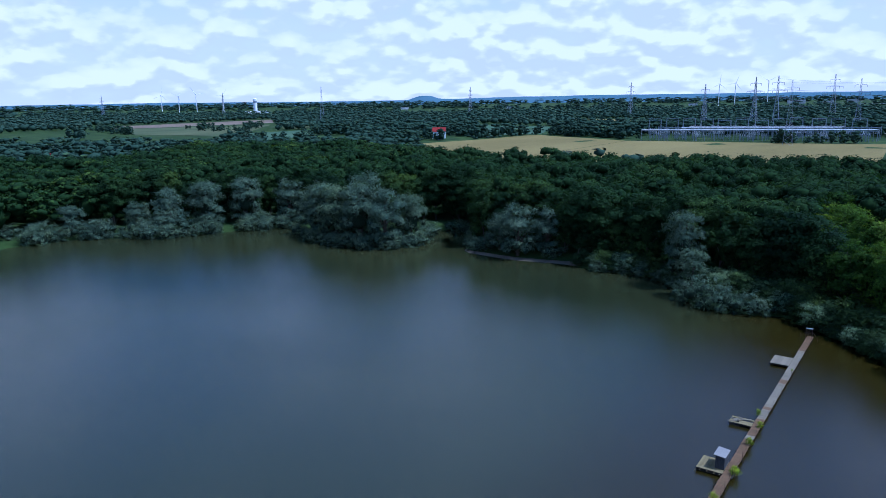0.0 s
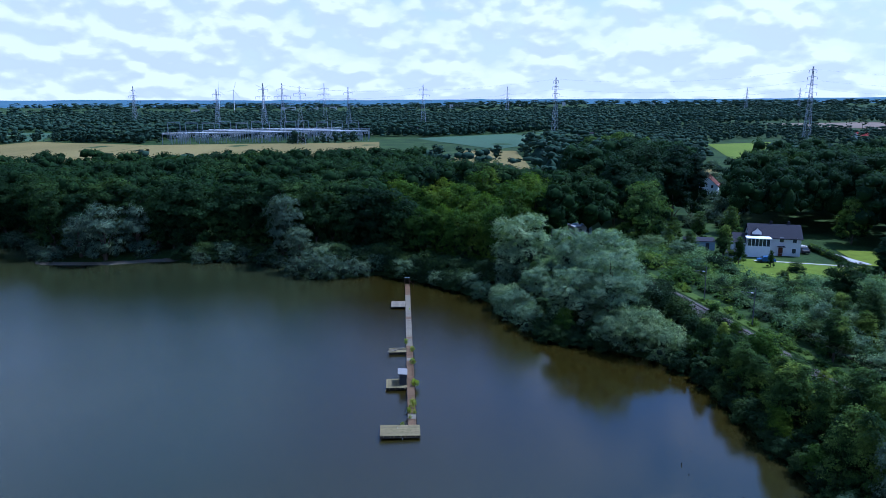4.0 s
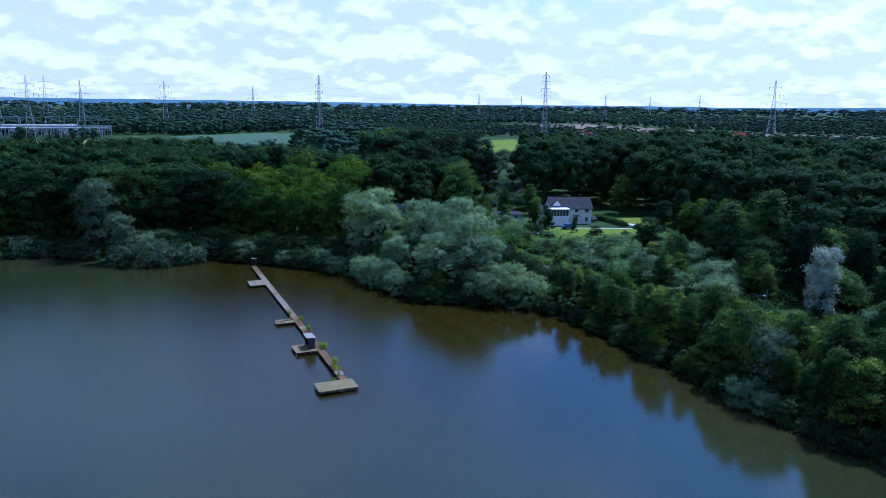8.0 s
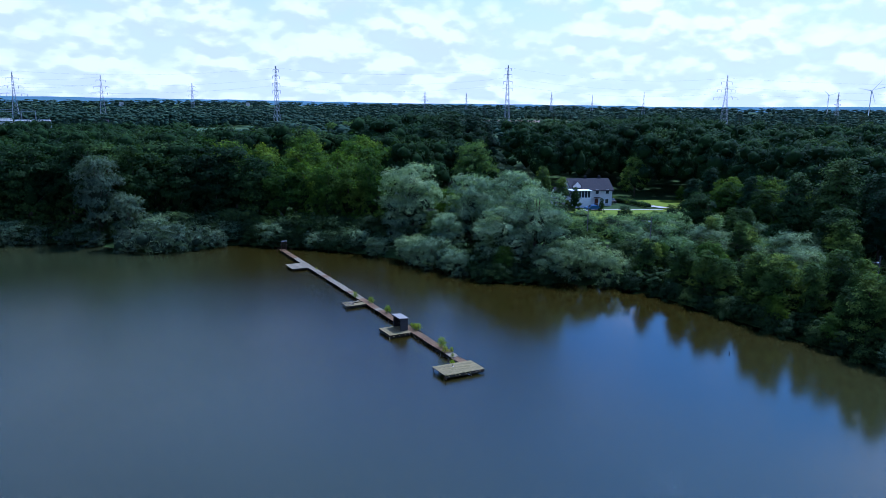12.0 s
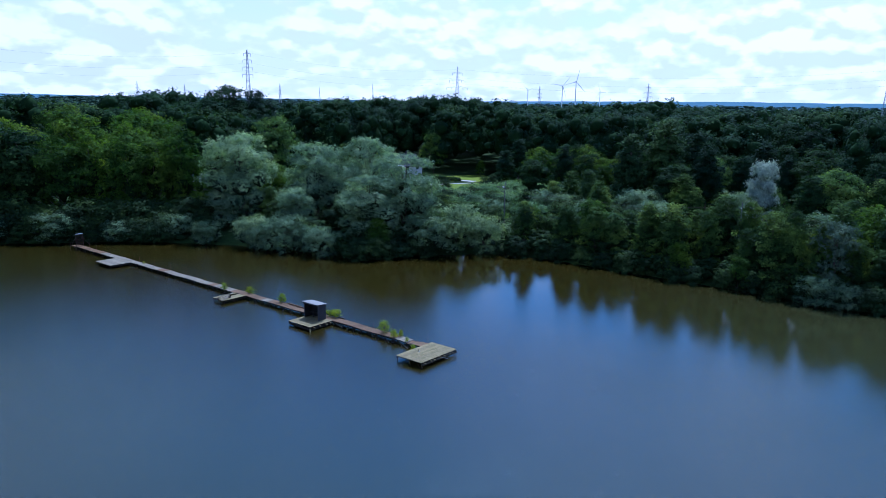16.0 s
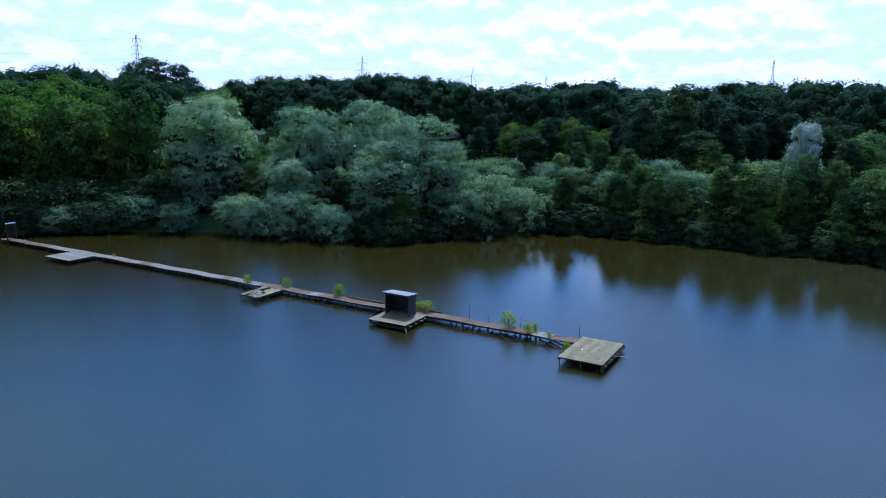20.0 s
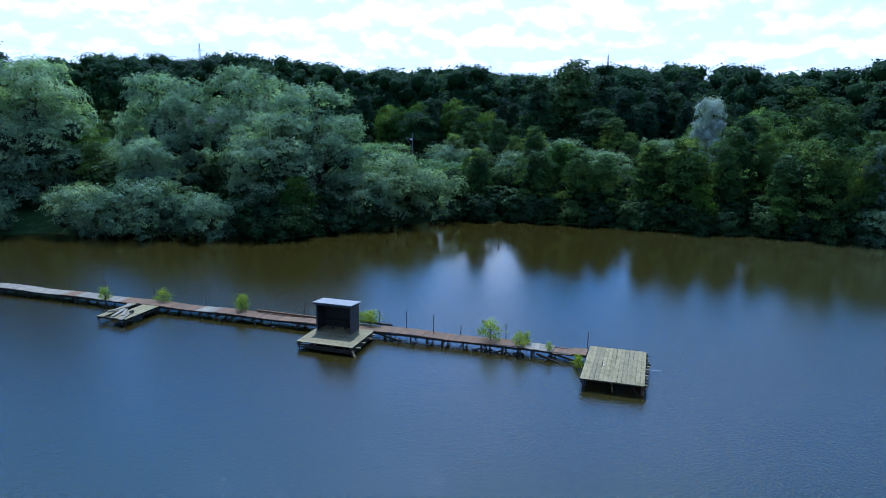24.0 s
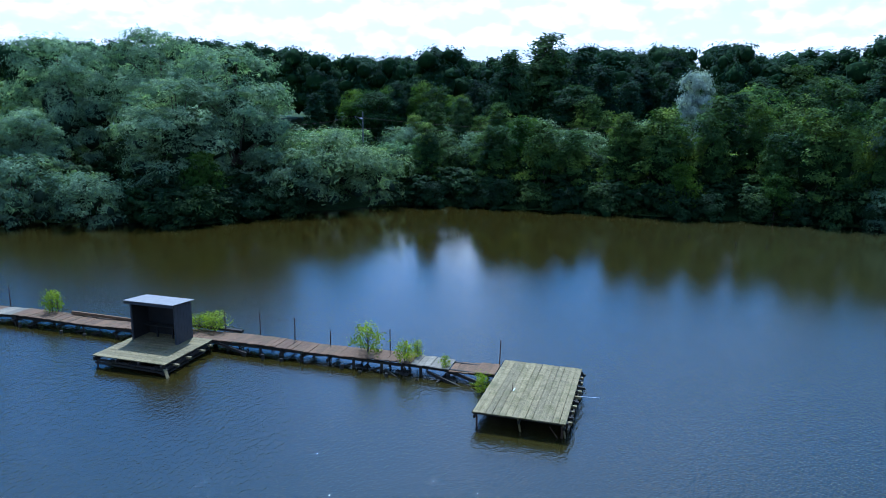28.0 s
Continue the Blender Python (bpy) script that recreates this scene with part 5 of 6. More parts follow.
def deck(name, label, x0, x1, y0, y1, z, along_x, width, mat, broken=(), tilt=0.0):
    """A fishing platform: boards over bearers on thin legs."""
    ob = thing(name, pose(0, 0, 0), label, "platform", "fishing platforms along the jetty")
    L, S = (x1 - x0, y1 - y0) if along_x else (y1 - y0, x1 - x0)
    n = max(2, round(S / width))
    w = S / n
    me = board_mesh("deck_board", L, w - 0.005, 0.04, mat)
    for k in range(n):
        if k in broken:
            continue
        c = (w * (k + 0.5))
        p = ((x0 + x1) / 2, y0 + c) if along_x else (x0 + c, (y0 + y1) / 2)
        o = JR.uniform(-0.012, 0.012)
        p = (p[0] + o, p[1]) if along_x else (p[0], p[1] + o)
        zz = z + tilt * ((x0 + x1) / 2 - p[0]) + JR.uniform(-0.004, 0.004)
        add("board", me, ob, pose(p[0], p[1], zz, 0, math.degrees(tilt) if along_x else 0, (0 if along_x else 90) + JR.uniform(-0.25, 0.25)))
    m = max(3, round(L / 0.9))
    for k in range(m):
        f = 0.04 + 0.92 * k / (m - 1)
        a, b = ((x0 + (x1 - x0) * f, y0 - 0.06), (x0 + (x1 - x0) * f, y1 + 0.06)) if along_x else ((x0 - 0.06, y0 + (y1 - y0) * f), (x1 + 0.06, y0 + (y1 - y0) * f))
        za, zb = z + tilt * ((x0 + x1) / 2 - a[0]), z + tilt * ((x0 + x1) / 2 - b[0])
        part("bearer", beam(B(), (*a, za - 0.075), (*b, zb - 0.075), 0.07, 0.1), PILE, ob)
    for yy in (y0 + 0.05, (y0 + y1) / 2, y1 - 0.05):
        part("beam", beam(B(), (x0 + 0.03, yy, z + tilt * (x1 - x0) / 2 - 0.17), (x1 - 0.03, yy, z - tilt * (x1 - x0) / 2 - 0.17), 0.07, 0.09), PILE, ob)
    nl = max(2, round((x1 - x0) / 1.5) + 1)
    for k in range(nl):
        x = x0 + 0.12 + (x1 - x0 - 0.24) * k / (nl - 1)
        for yy in (y0 + 0.12, y1 - 0.12):
            part("leg", tube(B(), [(x + JR.uniform(-0.1, 0.1), yy, -1.5), (x, yy, z - 0.1)], [0.035, 0.032], 6), RUST, ob, "thin rusty leg")
        part("brace", tube(B(), [(x, y0 + 0.12, 0.02), (x, y0 + 0.5, z - 0.15)], [0.02, 0.02], 5), RUST, ob)
    return ob


end = deck("end_platform", "broad weathered grey plank platform at the jetty's end", -4.95, 0.0, -2.95, -0.02, 0.69, True, 0.209, DECK_GREY, (), 0.016)
# bearer ends and scraps sticking out along the platform's open side
for k in range(11):
    x = -0.15 - k * 0.44 + JR.uniform(-0.06, 0.06)
    part("bearer_end", beam(B(), (x, -2.7, 0.56 + 0.016 * (-2.5 - x)), (x, -3.04 - JR.uniform(0.0, 0.16), 0.55 + 0.016 * (-2.5 - x)), 0.1, 0.08), DECK_GREY if k % 3 else PILE, end)
part("side_beam", beam(B(), (-4.9, -3.02, 0.5), (-0.1, -3.02, 0.42), 0.06, 0.1), PILE, end)
part("pole", tube(B(), [(-2.3, -2.4, 0.5), (-2.15, -3.75, 0.52)], [0.02, 0.02], 6), STEEL, end, "thin pale pole sticking out sideways")
part("spike", tube(B(), [(-2.9, -0.9, 0.68), (-2.86, -0.9, 1.0)], [0.015, 0.012], 5), RUST, end)
part("spike", tube(B(), [(-2.9, -0.9, 0.7), (-2.75, -0.95, 0.76)], [0.03, 0.02], 5), WHITE, end)
for y in (-1.5, -2.9):
    part("slat", beam(B(), (-4.85, y + 0.05, 0.7), (-4.75, y - 0.05, 0.1), 0.05), DECK_GREY, end, "pale broken slat hanging down")

hutdeck = deck("hut_platform", "grey plank platform that carries the hut", -4.5, -1.52, 11.85, 15.15, DECK, False, 0.25, DECK_GREY)
part("plank", beam(B(), (-4.5, 11.85, 0.5), (-4.62, 11.62, 0.12), 0.12, 0.03), DECK_GREY, hutdeck, "loose pale plank hanging into the water")
for z in (0.42, 0.3):
    part("low_beam", beam(B(), (-4.42, 11.8, z), (-4.38, 15.1, z + 0.04), 0.08, 0.07), PILE, hutdeck)
    part("low_beam", beam(B(), (-4.5, 11.95, z - 0.05), (-1.6, 11.98, z), 0.08, 0.07), PILE, hutdeck)
for y in (12.4, 13.3, 14.4):
    part("float_block", box(B(), (-4.35, y, 0.42), (0.3, 0.22, 0.12), None, 0.03), PILE, hutdeck)
for x in (-4.0, -3.2, -2.4, -1.8):
    part("bearer_end", beam(B(), (x, 11.95, 0.5), (x, 11.68 + JR.uniform(-0.08, 0.08), 0.5), 0.1, 0.07), DECK_GREY, hutdeck)

mid = deck("broken_platform", "broken plank platform with loose and missing boards", -4.4, -1.52, 26.4, 28.5, DECK - 0.02, True, 0.24, DECK_GREY, (5, 6))
for a, b in (((-4.3, 27.4, 0.72), (-2.2, 27.9, 0.78)), ((-3.9, 27.0, 0.7), (-1.9, 28.3, 0.74)), ((-3.6, 28.4, 0.7), (-2.6, 27.6, 0.85)), ((-4.6, 26.6, 0.66), (-3.4, 26.9, 0.72))):
    part("loose_board", beam(B(), a, b, 0.2, 0.035), DECK_PALE, mid, "pale loose board lying askew")
part("root_clump", box(B(), (-3.3, 26.9, 0.75), (0.3, 0.2, 0.16), None, 0.05), PILE, mid)

outer = deck("small_platform", "small pale plank platform near the shore", -4.35, -1.52, 52.3, 56.5, DECK, False, 0.26, DECK_PALE)

# the open hut: three walls, bench and a flat pale roof with a lip
hut = thing("fishing_hut", pose(-2.06, 13.85, DECK + 0.02), "small dark open-fronted wooden hut with a pale flat roof", "hut")
hw, hd, hh = 1.08, 0.52, 1.63     # half width along y, half depth along x, height


def wall_boards(parent, along, fixed, lo, hi, h0, h1, n, mat, axisx):
    for k in range(n):
        a = lo + (hi - lo) * (k + 0.5) / n
        wdt = (hi - lo) / n - 0.008
        hgt = h0 + (h1 - h0) * (k + 0.5) / n
        c = (a, fixed, hgt / 2) if axisx else (fixed, a, hgt / 2)
        s = (wdt, 0.035, hgt) if axisx else (0.035, wdt, hgt)
        part("board", box(B(), c, s, None, 0.006), mat, parent)


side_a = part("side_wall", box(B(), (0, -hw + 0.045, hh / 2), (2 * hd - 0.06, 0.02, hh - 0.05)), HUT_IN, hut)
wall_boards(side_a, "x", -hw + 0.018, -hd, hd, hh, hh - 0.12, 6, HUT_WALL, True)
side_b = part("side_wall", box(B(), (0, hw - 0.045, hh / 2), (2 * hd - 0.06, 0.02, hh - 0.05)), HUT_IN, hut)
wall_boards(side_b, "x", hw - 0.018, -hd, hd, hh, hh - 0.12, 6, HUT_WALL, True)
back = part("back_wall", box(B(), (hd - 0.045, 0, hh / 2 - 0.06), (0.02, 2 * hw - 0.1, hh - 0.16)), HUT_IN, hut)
wall_boards(back, "y", hd - 0.018, -hw + 0.04, hw - 0.04, hh - 0.12, hh - 0.12, 9, HUT_WALL, False)
bm = B()
box(bm, (0, 0, 0), (2 * hd + 0.34, 2 * hw + 0.2, 0.035), None, 0.01)
for v in bm.verts:
    v.co.z += 0.02 * noise.noise(v.co * 1.7)
roof = part("roof", bm, ROOF_FELT, hut, "pale grey sheet roof tilted to the back")
roof.matrix_local = pose(-0.06, 0, hh + 0.02, 0, 5.2, 0)
part("fascia", beam(B(), (-hd - 0.2, -hw - 0.08, hh + 0.0), (-hd - 0.2, hw + 0.08, hh + 0.0), 0.03, 0.09), HUT_WALL, hut)
part("bench", box(B(), (hd - 0.28, 0, 0.47), (0.36, 2 * hw - 0.16, 0.035), None, 0.006), PILE, hut, "dark plank bench inside")
for y in (-0.4, 0.35):
    part("bench_leg", beam(B(), (hd - 0.4, y, 0), (hd - 0.4, y, 0.46), 0.06), HUT_IN, hut)
for y in (-hw + 0.05, hw - 0.05):
    part("corner_post", beam(B(), (-hd + 0.03, y, 0), (-hd + 0.03, y, hh - 0.02), 0.06), HUT_WALL, hut)

# plants that grow out of the jetty
for x, y, h, w in ((-0.8, 5.3, 1.35, 0.85), (-1.25, 3.6, 0.95, 0.8), (-0.6, 3.3, 0.8, 0.6), (-0.3, 12.6, 0.95, 1.3), (-0.4, 13.3, 0.8, 1.2), (-0.6, 21.0, 1.2, 0.8), (-0.55, 26.8, 1.0, 0.95), (-1.5, 30.5, 1.0, 0.8), (-2.2, 0.35, 0.8, 0.8), (-1.2, 2.0, 0.55, 0.8), (-0.7, 50.3, 0.55, 0.7)):
    ob = SPROUT.plant(0, 0, h, x * 99, int(y), w)
    ob.matrix_world = Matrix.Translation((x, y, 0.12 if x < -2 else DECK - 0.15)) @ ob.matrix_world.to_3x3().to_4x4()
# old stakes standing in the water
for i, (x, y, h) in enumerate(((25.8, 10.8, 0.5), (25.9, 9.9, 0.35), (26.2, 9.2, 0.3), (26.6, 8.7, 0.4), (26.9, 11.4, 0.3), (31.6, -8, 0.35), (29.2, -11.1, 0.5), (29.2, -13.2, 0.35), (33, -18, 0.3))):
    tagged(new("stake", bm_mesh("stake", tube(B(), [(x, y, -1.6), (x, y, 0), (x + 0.05, y, h)], [0.07, 0.06, 0.05], 7), PILE)), "dark rotten stake standing in the water", "stake", "stakes in the water")


# ---- the railway ----
def rail_x(y):
    return float(np.interp(y, [-140, -60, 10, 35, 43, 50, 56, 100, 160], [57, 57.5, 56.3, 54.4, 53.4, 52.7, 51.9, 46.0, 38.5]))


ys = np.arange(-130, 122, 4.0)
bedz = 2.25
bm = B()
prev = None
for y in ys:
    x = rail_x(y)
    row = [bm.verts.new(p) for p in ((x - 3.2, y, 1.6), (x - 1.8, y, bedz), (x + 1.8, y, bedz), (x + 3.2, y, 1.6))]
    if prev:
        for k in range(3):
            bm.faces.new((prev[k], prev[k + 1], row[k + 1], row[k]))
    prev = row
railway = tagged(new("railway_bed", bm_mesh("railway_bed", bm, BALLAST)), "brown-grey ballast bed of a railway line", "railway", "", "structure")
for dx in (-0.72, 0.72):
    bm = B()
    for a, b in zip(ys[::2], ys[2::2]):
        beam(bm, (rail_x(a) + dx, a, bedz + 0.22), (rail_x(b) + dx, b + 0.05, bedz + 0.22), 0.07, 0.16)
    part("rail", bm, RAIL, railway)
bm = B()
prev = None
for y in np.arange(0, 84, 3.0):
    x = rail_x(y)
    row = [bm.verts.new((x + dx, y, max(land1(x + dx, y), 1.5) + 0.14)) for dx in (2.9, 3.8, 5.0)]
    if prev:
        for k in range(2):
            bm.faces.new((prev[k], prev[k + 1], row[k + 1], row[k]))
    prev = row
tagged(new("grass_verge", bm_mesh("grass_verge", bm, VERGE)), "bright grass verge beside the railway line", "verge", "", "structure")
slp = board_mesh("sleeper", 2.5, 0.26, 0.18, SLEEPER)
y = 5.0
while y < 72:
    add("sleeper", slp, railway, pose(rail_x(y), y, bedz + 0.07, 0, 0, 3))
    y += 0.62


def catenary(x, y, side):
    ob = thing("catenary_mast", pose(x, y, 1.8), "thin grey railway mast with a bracket arm", "mast", "masts along the railway")
    part("pole", tube(B(), [(0, 0, -0.3), (0, 0, 7.2)], [0.1, 0.08], 8), MAST, ob)
    part("arm", tube(B(), [(0, 0, 6.3), (side * 2.6, 0, 6.7)], [0.035, 0.03], 6), MAST, ob)
    part("arm", tube(B(), [(0, 0, 5.2), (side * 2.6, 0, 6.7)], [0.035, 0.03], 6), MAST, ob)
    part("insulator", tube(B(), [(side * 0.3, 0, 6.35), (side * 0.75, 0, 6.42)], [0.1, 0.1], 8), CONCRETE, ob)
    return ob


masts = [(-95, 61.2), (-52, 61.3), (-10, 60.6), (31, 58.6), (47, 57.0), (88, 51.5)]
for y, x in masts:
    catenary(x, y, -1)
for (ya, xa), (yb, xb) in zip(masts, masts[1:]):
    for z, dx in ((8.4, -2.5), (7.0, -2.5)):
        pts = [(xa + dx + (xb - xa) * t, ya + (yb - ya) * t, z - (1.1 if z > 8 else 0.1) * math.sin(math.pi * t)) for t in (0, 0.2, 0.4, 0.6, 0.8, 1)]
        tagged(new("contact_wire", bm_mesh("contact_wire", tube(B(), pts, [0.012] * 6, 4), RUST)), "thin overhead railway wire", "wire", "railway wires")


# ---- houses ----
def roof_mesh(L, Wd, h0, h1, over=0.4, thick=0.18):
    bm = B()
    a, w = L / 2 + over, Wd / 2 + over
    dz = (h1 - h0) * over / (Wd / 2)
    p = [(-a, -w, h0 - dz), (a, -w, h0 - dz), (a, 0, h1), (-a, 0, h1), (a, w, h0 - dz), (-a, w, h0 - dz)]
    v = [bm.verts.new(q) for q in p]
    u = [bm.verts.new((q[0], q[1], q[2] + thick)) for q in p]
    for s, up in ((v, False), (u, True)):
        for f in ((0, 1, 2, 3), (3, 2, 4, 5)):
            q = [s[k] for k in f]
            bm.faces.new(q if up else q[::-1])
    for k, l in ((0, 1), (1, 2), (2, 4), (4, 5), (5, 3), (3, 0)):
        bm.faces.new((v[k], v[l], u[l], u[k]))
    return bm


def body_mesh(L, Wd, h0, h1):
    bm = B()
    a, w = L / 2, Wd / 2
    lo = [bm.verts.new(q) for q in ((-a, -w, -0.5), (a, -w, -0.5), (a, w, -0.5), (-a, w, -0.5))]
    hi = [bm.verts.new(q) for q in ((-a, -w, h0), (a, -w, h0), (a, w, h0), (-a, w, h0))]
    g = [bm.verts.new((-a, 0, h1)), bm.verts.new((a, 0, h1))]
    for k in range(4):
        if k in (0, 2):
            bm.faces.new((lo[k], lo[(k + 1) % 4], hi[(k + 1) % 4], hi[k]))
    bm.faces.new((lo[1], lo[2], hi[2], g[1], hi[1]))
    bm.faces.new((lo[3], lo[0], hi[0], g[0], hi[3]))
    bm.faces.new((hi[0], hi[1], g[1], g[0])), bm.faces.new((hi[2], hi[3], g[0], g[1]))
    return bm


def window(parent, c, w, h, axisx, out):
    """A framed pane on a wall; out: the wall's outward side."""
    t = 0.06
    fr = B()
    for s in (-1, 1):
        if axisx:
            box(fr, (c[0] + s * w / 2, c[1], c[2]), (t, 0.12, h + t)), box(fr, (c[0], c[1], c[2] + s * h / 2), (w, 0.12, t))
        else:
            box(fr, (c[0], c[1] + s * w / 2, c[2]), (0.12, t, h + t)), box(fr, (c[0], c[1], c[2] + s * h / 2), (0.12, w, t))
    f = part("window", fr, WHITE, parent)
    part("pane", box(B(), (c[0], c[1] + 0.01 * out, c[2]) if axisx else (c[0] + 0.01 * out, c[1], c[2]), (w, 0.06, h) if axisx else (0.06, w, h)), GLASS, f)
    part("sill", box(B(), (c[0], c[1] + 0.08 * out, c[2] - h / 2 - 0.05) if axisx else (c[0] + 0.08 * out, c[1], c[2] - h / 2 - 0.05), (w + 0.2, 0.18, 0.05) if axisx else (0.18, w + 0.2, 0.05)), CONCRETE, f)


def house(name, m, label, L, Wd, h0, h1, wall, roofm, cols=4, rows=2, chimneys=(0.2,)):
    ob = thing(name, m, label, "house")
    body = part("wall", body_mesh(L, Wd, h0, h1), wall, ob)
    rf = part("roof", roof_mesh(L, Wd, h0, h1), roofm, ob)
    for c in chimneys:
        part("chimney", box(B(), (L * c, 0.3, h1 + 0.25), (0.6, 0.5, 1.3), None, 0.03), ROOF_DARK, rf)
    for s in (-1, 1):
        for i in range(cols):
            for k in range(rows):
                window(ob, (-L / 2 + L * (i + 0.5) / cols, s * Wd / 2, 1.4 + 2.7 * k), 1.0, 1.25, True, s)
        for i in range(2):
            for k in range(rows):
                window(ob, (s * L / 2, -Wd / 4 + Wd / 2 * i, 1.4 + 2.7 * k), 0.9, 1.2, False, s)
    return ob


hx, hy = 93.5, 90.0
home = house("house", pose(hx, hy, land1(hx, hy), 0, 0, -19), "grey rendered two-storey house with a dark tiled roof", 12.0, 8.2, 4.6, 7.3, RENDER_GREY, ROOF_DARK, 4, 2, (-0.05, 0.3))
part("door", box(B(), (1.4, -4.13, 1.1), (1.0, 0.1, 2.1), None, 0.02), ROOF_BROWN, home, "dark front door")
part("porch_roof", box(B(), (1.4, -4.7, 2.5), (1.8, 1.2, 0.12), None, 0.02), ROOF_DARK, home)
dormer = part("dormer", body_mesh(2.6, 2.2, 1.6, 2.6), RENDER_GREY, home)
dormer.matrix_local = pose(-4.3, -2.2, 4.2, 0, 0, 90)
dr = part("dormer_roof", roof_mesh(2.8, 2.2, 1.6, 2.6, 0.2, 0.1), ROOF_DARK, dormer)
annex = part("annex", body_mesh(3.6, 6.4, 2.9, 4.7), RENDER_GREY, home, "lower side wing with a dark roof")
annex.matrix_local = pose(-7.7, 0.4, 0)
part("annex_roof", roof_mesh(3.6, 6.4, 2.9, 4.7, 0.3, 0.14), ROOF_DARK, annex)
window(annex, (-0.2, -3.2, 1.5), 1.0, 1.1, True, -1)
wing = thing("conservatory", home.matrix_world @ pose(-4.2, -5.6, 0), "white glazed veranda built onto the house", "conservatory")
part("base_wall", box(B(), (0, 0, 1.2), (5.4, 2.9, 2.6), None, 0.02), WHITE, wing)
part("roof", box(B(), (0, -0.05, 4.75), (5.9, 3.4, 0.16), None, 0.03), WHITE, wing)
for k in range(7):
    part("mullion", box(B(), (-2.6 + k * 0.867, -1.4, 3.6), (0.12, 0.1, 2.2)), WHITE, wing)
for s in (-1, 1):
    for k in range(3):
        part("mullion", box(B(), (s * 2.6, -1.4 + k * 1.35, 3.6), (0.1, 0.12, 2.2)), WHITE, wing)
part("sill_band", box(B(), (0, -1.4, 2.65), (5.4, 0.14, 0.35)), WHITE, wing)
part("pane", box(B(), (0, -1.38, 3.7), (5.2, 0.03, 1.9)), GLASS, wing)
part("pane", box(B(), (2.58, 0, 3.7), (0.03, 2.7, 1.9)), GLASS, wing)
part("pane", box(B(), (-2.58, 0, 3.7), (0.03, 2.7, 1.9)), GLASS, wing)


def shed(name, m, label, L, Wd, h, wall, roofm):
    ob = thing(name, m, label, "shed", "garden sheds")
    part("wall", box(B(), (0, 0, h / 2 - 0.1), (L, Wd, h + 0.2), None, 0.02), wall, ob)
    part("roof", box(B(), (0, 0, h + 0.08), (L + 0.5, Wd + 0.5, 0.16), Euler((radians(4), 0, 0)).to_matrix(), 0.03), roofm, ob)
    part("door", box(B(), (L * 0.25, -Wd / 2 - 0.02, 1.0), (0.9, 0.08, 1.95), None, 0.01), ROOF_DARK, ob)
    window(ob, (-L * 0.2, -Wd / 2, 1.4), 1.2, 0.8, True, -1)
    return ob


BLUEGREY = plain("blue_grey_boards", (0.16, 0.21, 0.27), (0.24, 0.3, 0.36), 2, 0.7)
shed("garden_shed", pose(77, 96.5, land1(77, 96.5), 0, 0, -15), "flat-roofed blue-grey garden shed among bushes", 7.5, 4, 2.5, BLUEGREY, ROOF_DARK)
shed("garden_shed", pose(79.5, 82.5, land1(79.5, 82.5), 0, 0, -12), "low flat-roofed grey shed beside the lawn", 3.6, 2.6, 1.9, BLUEGREY, ROOF_DARK)
shed("garden_shed", pose(51, 121, land1(51, 121), 0, 0, 20), "pale flat-roofed hut behind the willows", 6, 4, 2.6, RENDER_GREY, CONCRETE)
house("house", pose(128, 207, land1(128, 207), 0, 0, 62), "white gabled house with a brown tiled roof", 11, 8.5, 4.4, 8.2, WHITE, ROOF_BROWN, 3, 2, (0.2,))
house("house", pose(-456, 580, land1(-456, 580), 0, 0, 35), "white villa with a bright red roof beyond the wood", 15, 11, 7.5, 12, WHITE, ROOF_RED, 4, 2, (0.25,))
house("house", pose(372, 472, land1(372, 472), 0, 0, 20), "dark house with a red roof among far trees", 12, 8, 3.8, 7, RENDER_GREY, ROOF_RED, 4, 1, ())
house("house", pose(440, 352, land1(440, 352), 0, 0, -10), "white house with a red roof among far trees", 12, 8, 4, 7.5, WHITE, ROOF_RED, 4, 2, ())
house("house", pose(182, 610, land1(182, 610), 0, 0, -15), "grey farmhouse beside the far field", 18, 10, 5, 9.5, RENDER_GREY, ROOF_DARK, 4, 1, ())
house("house", pose(205, 618, land1(205, 618), 0, 0, 70), "white-gabled farmhouse beside the far field", 14, 10, 5, 10.5, WHITE, ROOF_DARK, 3, 2, ())
for i, (az, d, rm) in enumerate(((-63.5, 560, ROOF_RED), (-64.8, 590, ROOF_DARK), (-60.5, 640, ROOF_DARK), (-62, 600, ROOF_DARK), (-3, 900, ROOF_DARK), (1, 950, ROOF_DARK), (-2, 980, ROOF_RED))):
    x, y = far(az, d)
    house("house", pose(x, y, land1(x, y), 0, 0, i * 37), "small far house with a pitched roof", 14, 9, 4.5, 9, WHITE if i % 2 else RENDER_GREY, rm, 3, 1, ())

# drive, hedge and cars by the house
bm = B()
prev = None
for x, y in ((101, 112), (104, 104), (106, 96), (107, 88), (107.5, 80), (108.5, 74)):
    row = [bm.verts.new((x - 1.4, y, land1(x - 1.4, y) + 0.2)), bm.verts.new((x + 1.4, y, land1(x + 1.4, y) + 0.2))]
    if prev:
        bm.faces.new((prev[0], prev[1], row[1], row[0]))
    prev = row
tagged(new("driveway", bm_mesh("driveway", bm, GRAVEL)), "pale gravel drive beside the house", "drive", "", "structure")
bm = B()
prev = None
for k in range(12):
    x, y = 84 + k * 1.9, 80.5 - k * 0.8
    row = [bm.verts.new((x, y - 0.5, land1(x, y) + 0.18)), bm.verts.new((x, y + 0.5, land1(x, y) + 0.18))]
    if prev:
        bm.faces.new((prev[0], row[0], row[1], prev[1]))
    prev = row
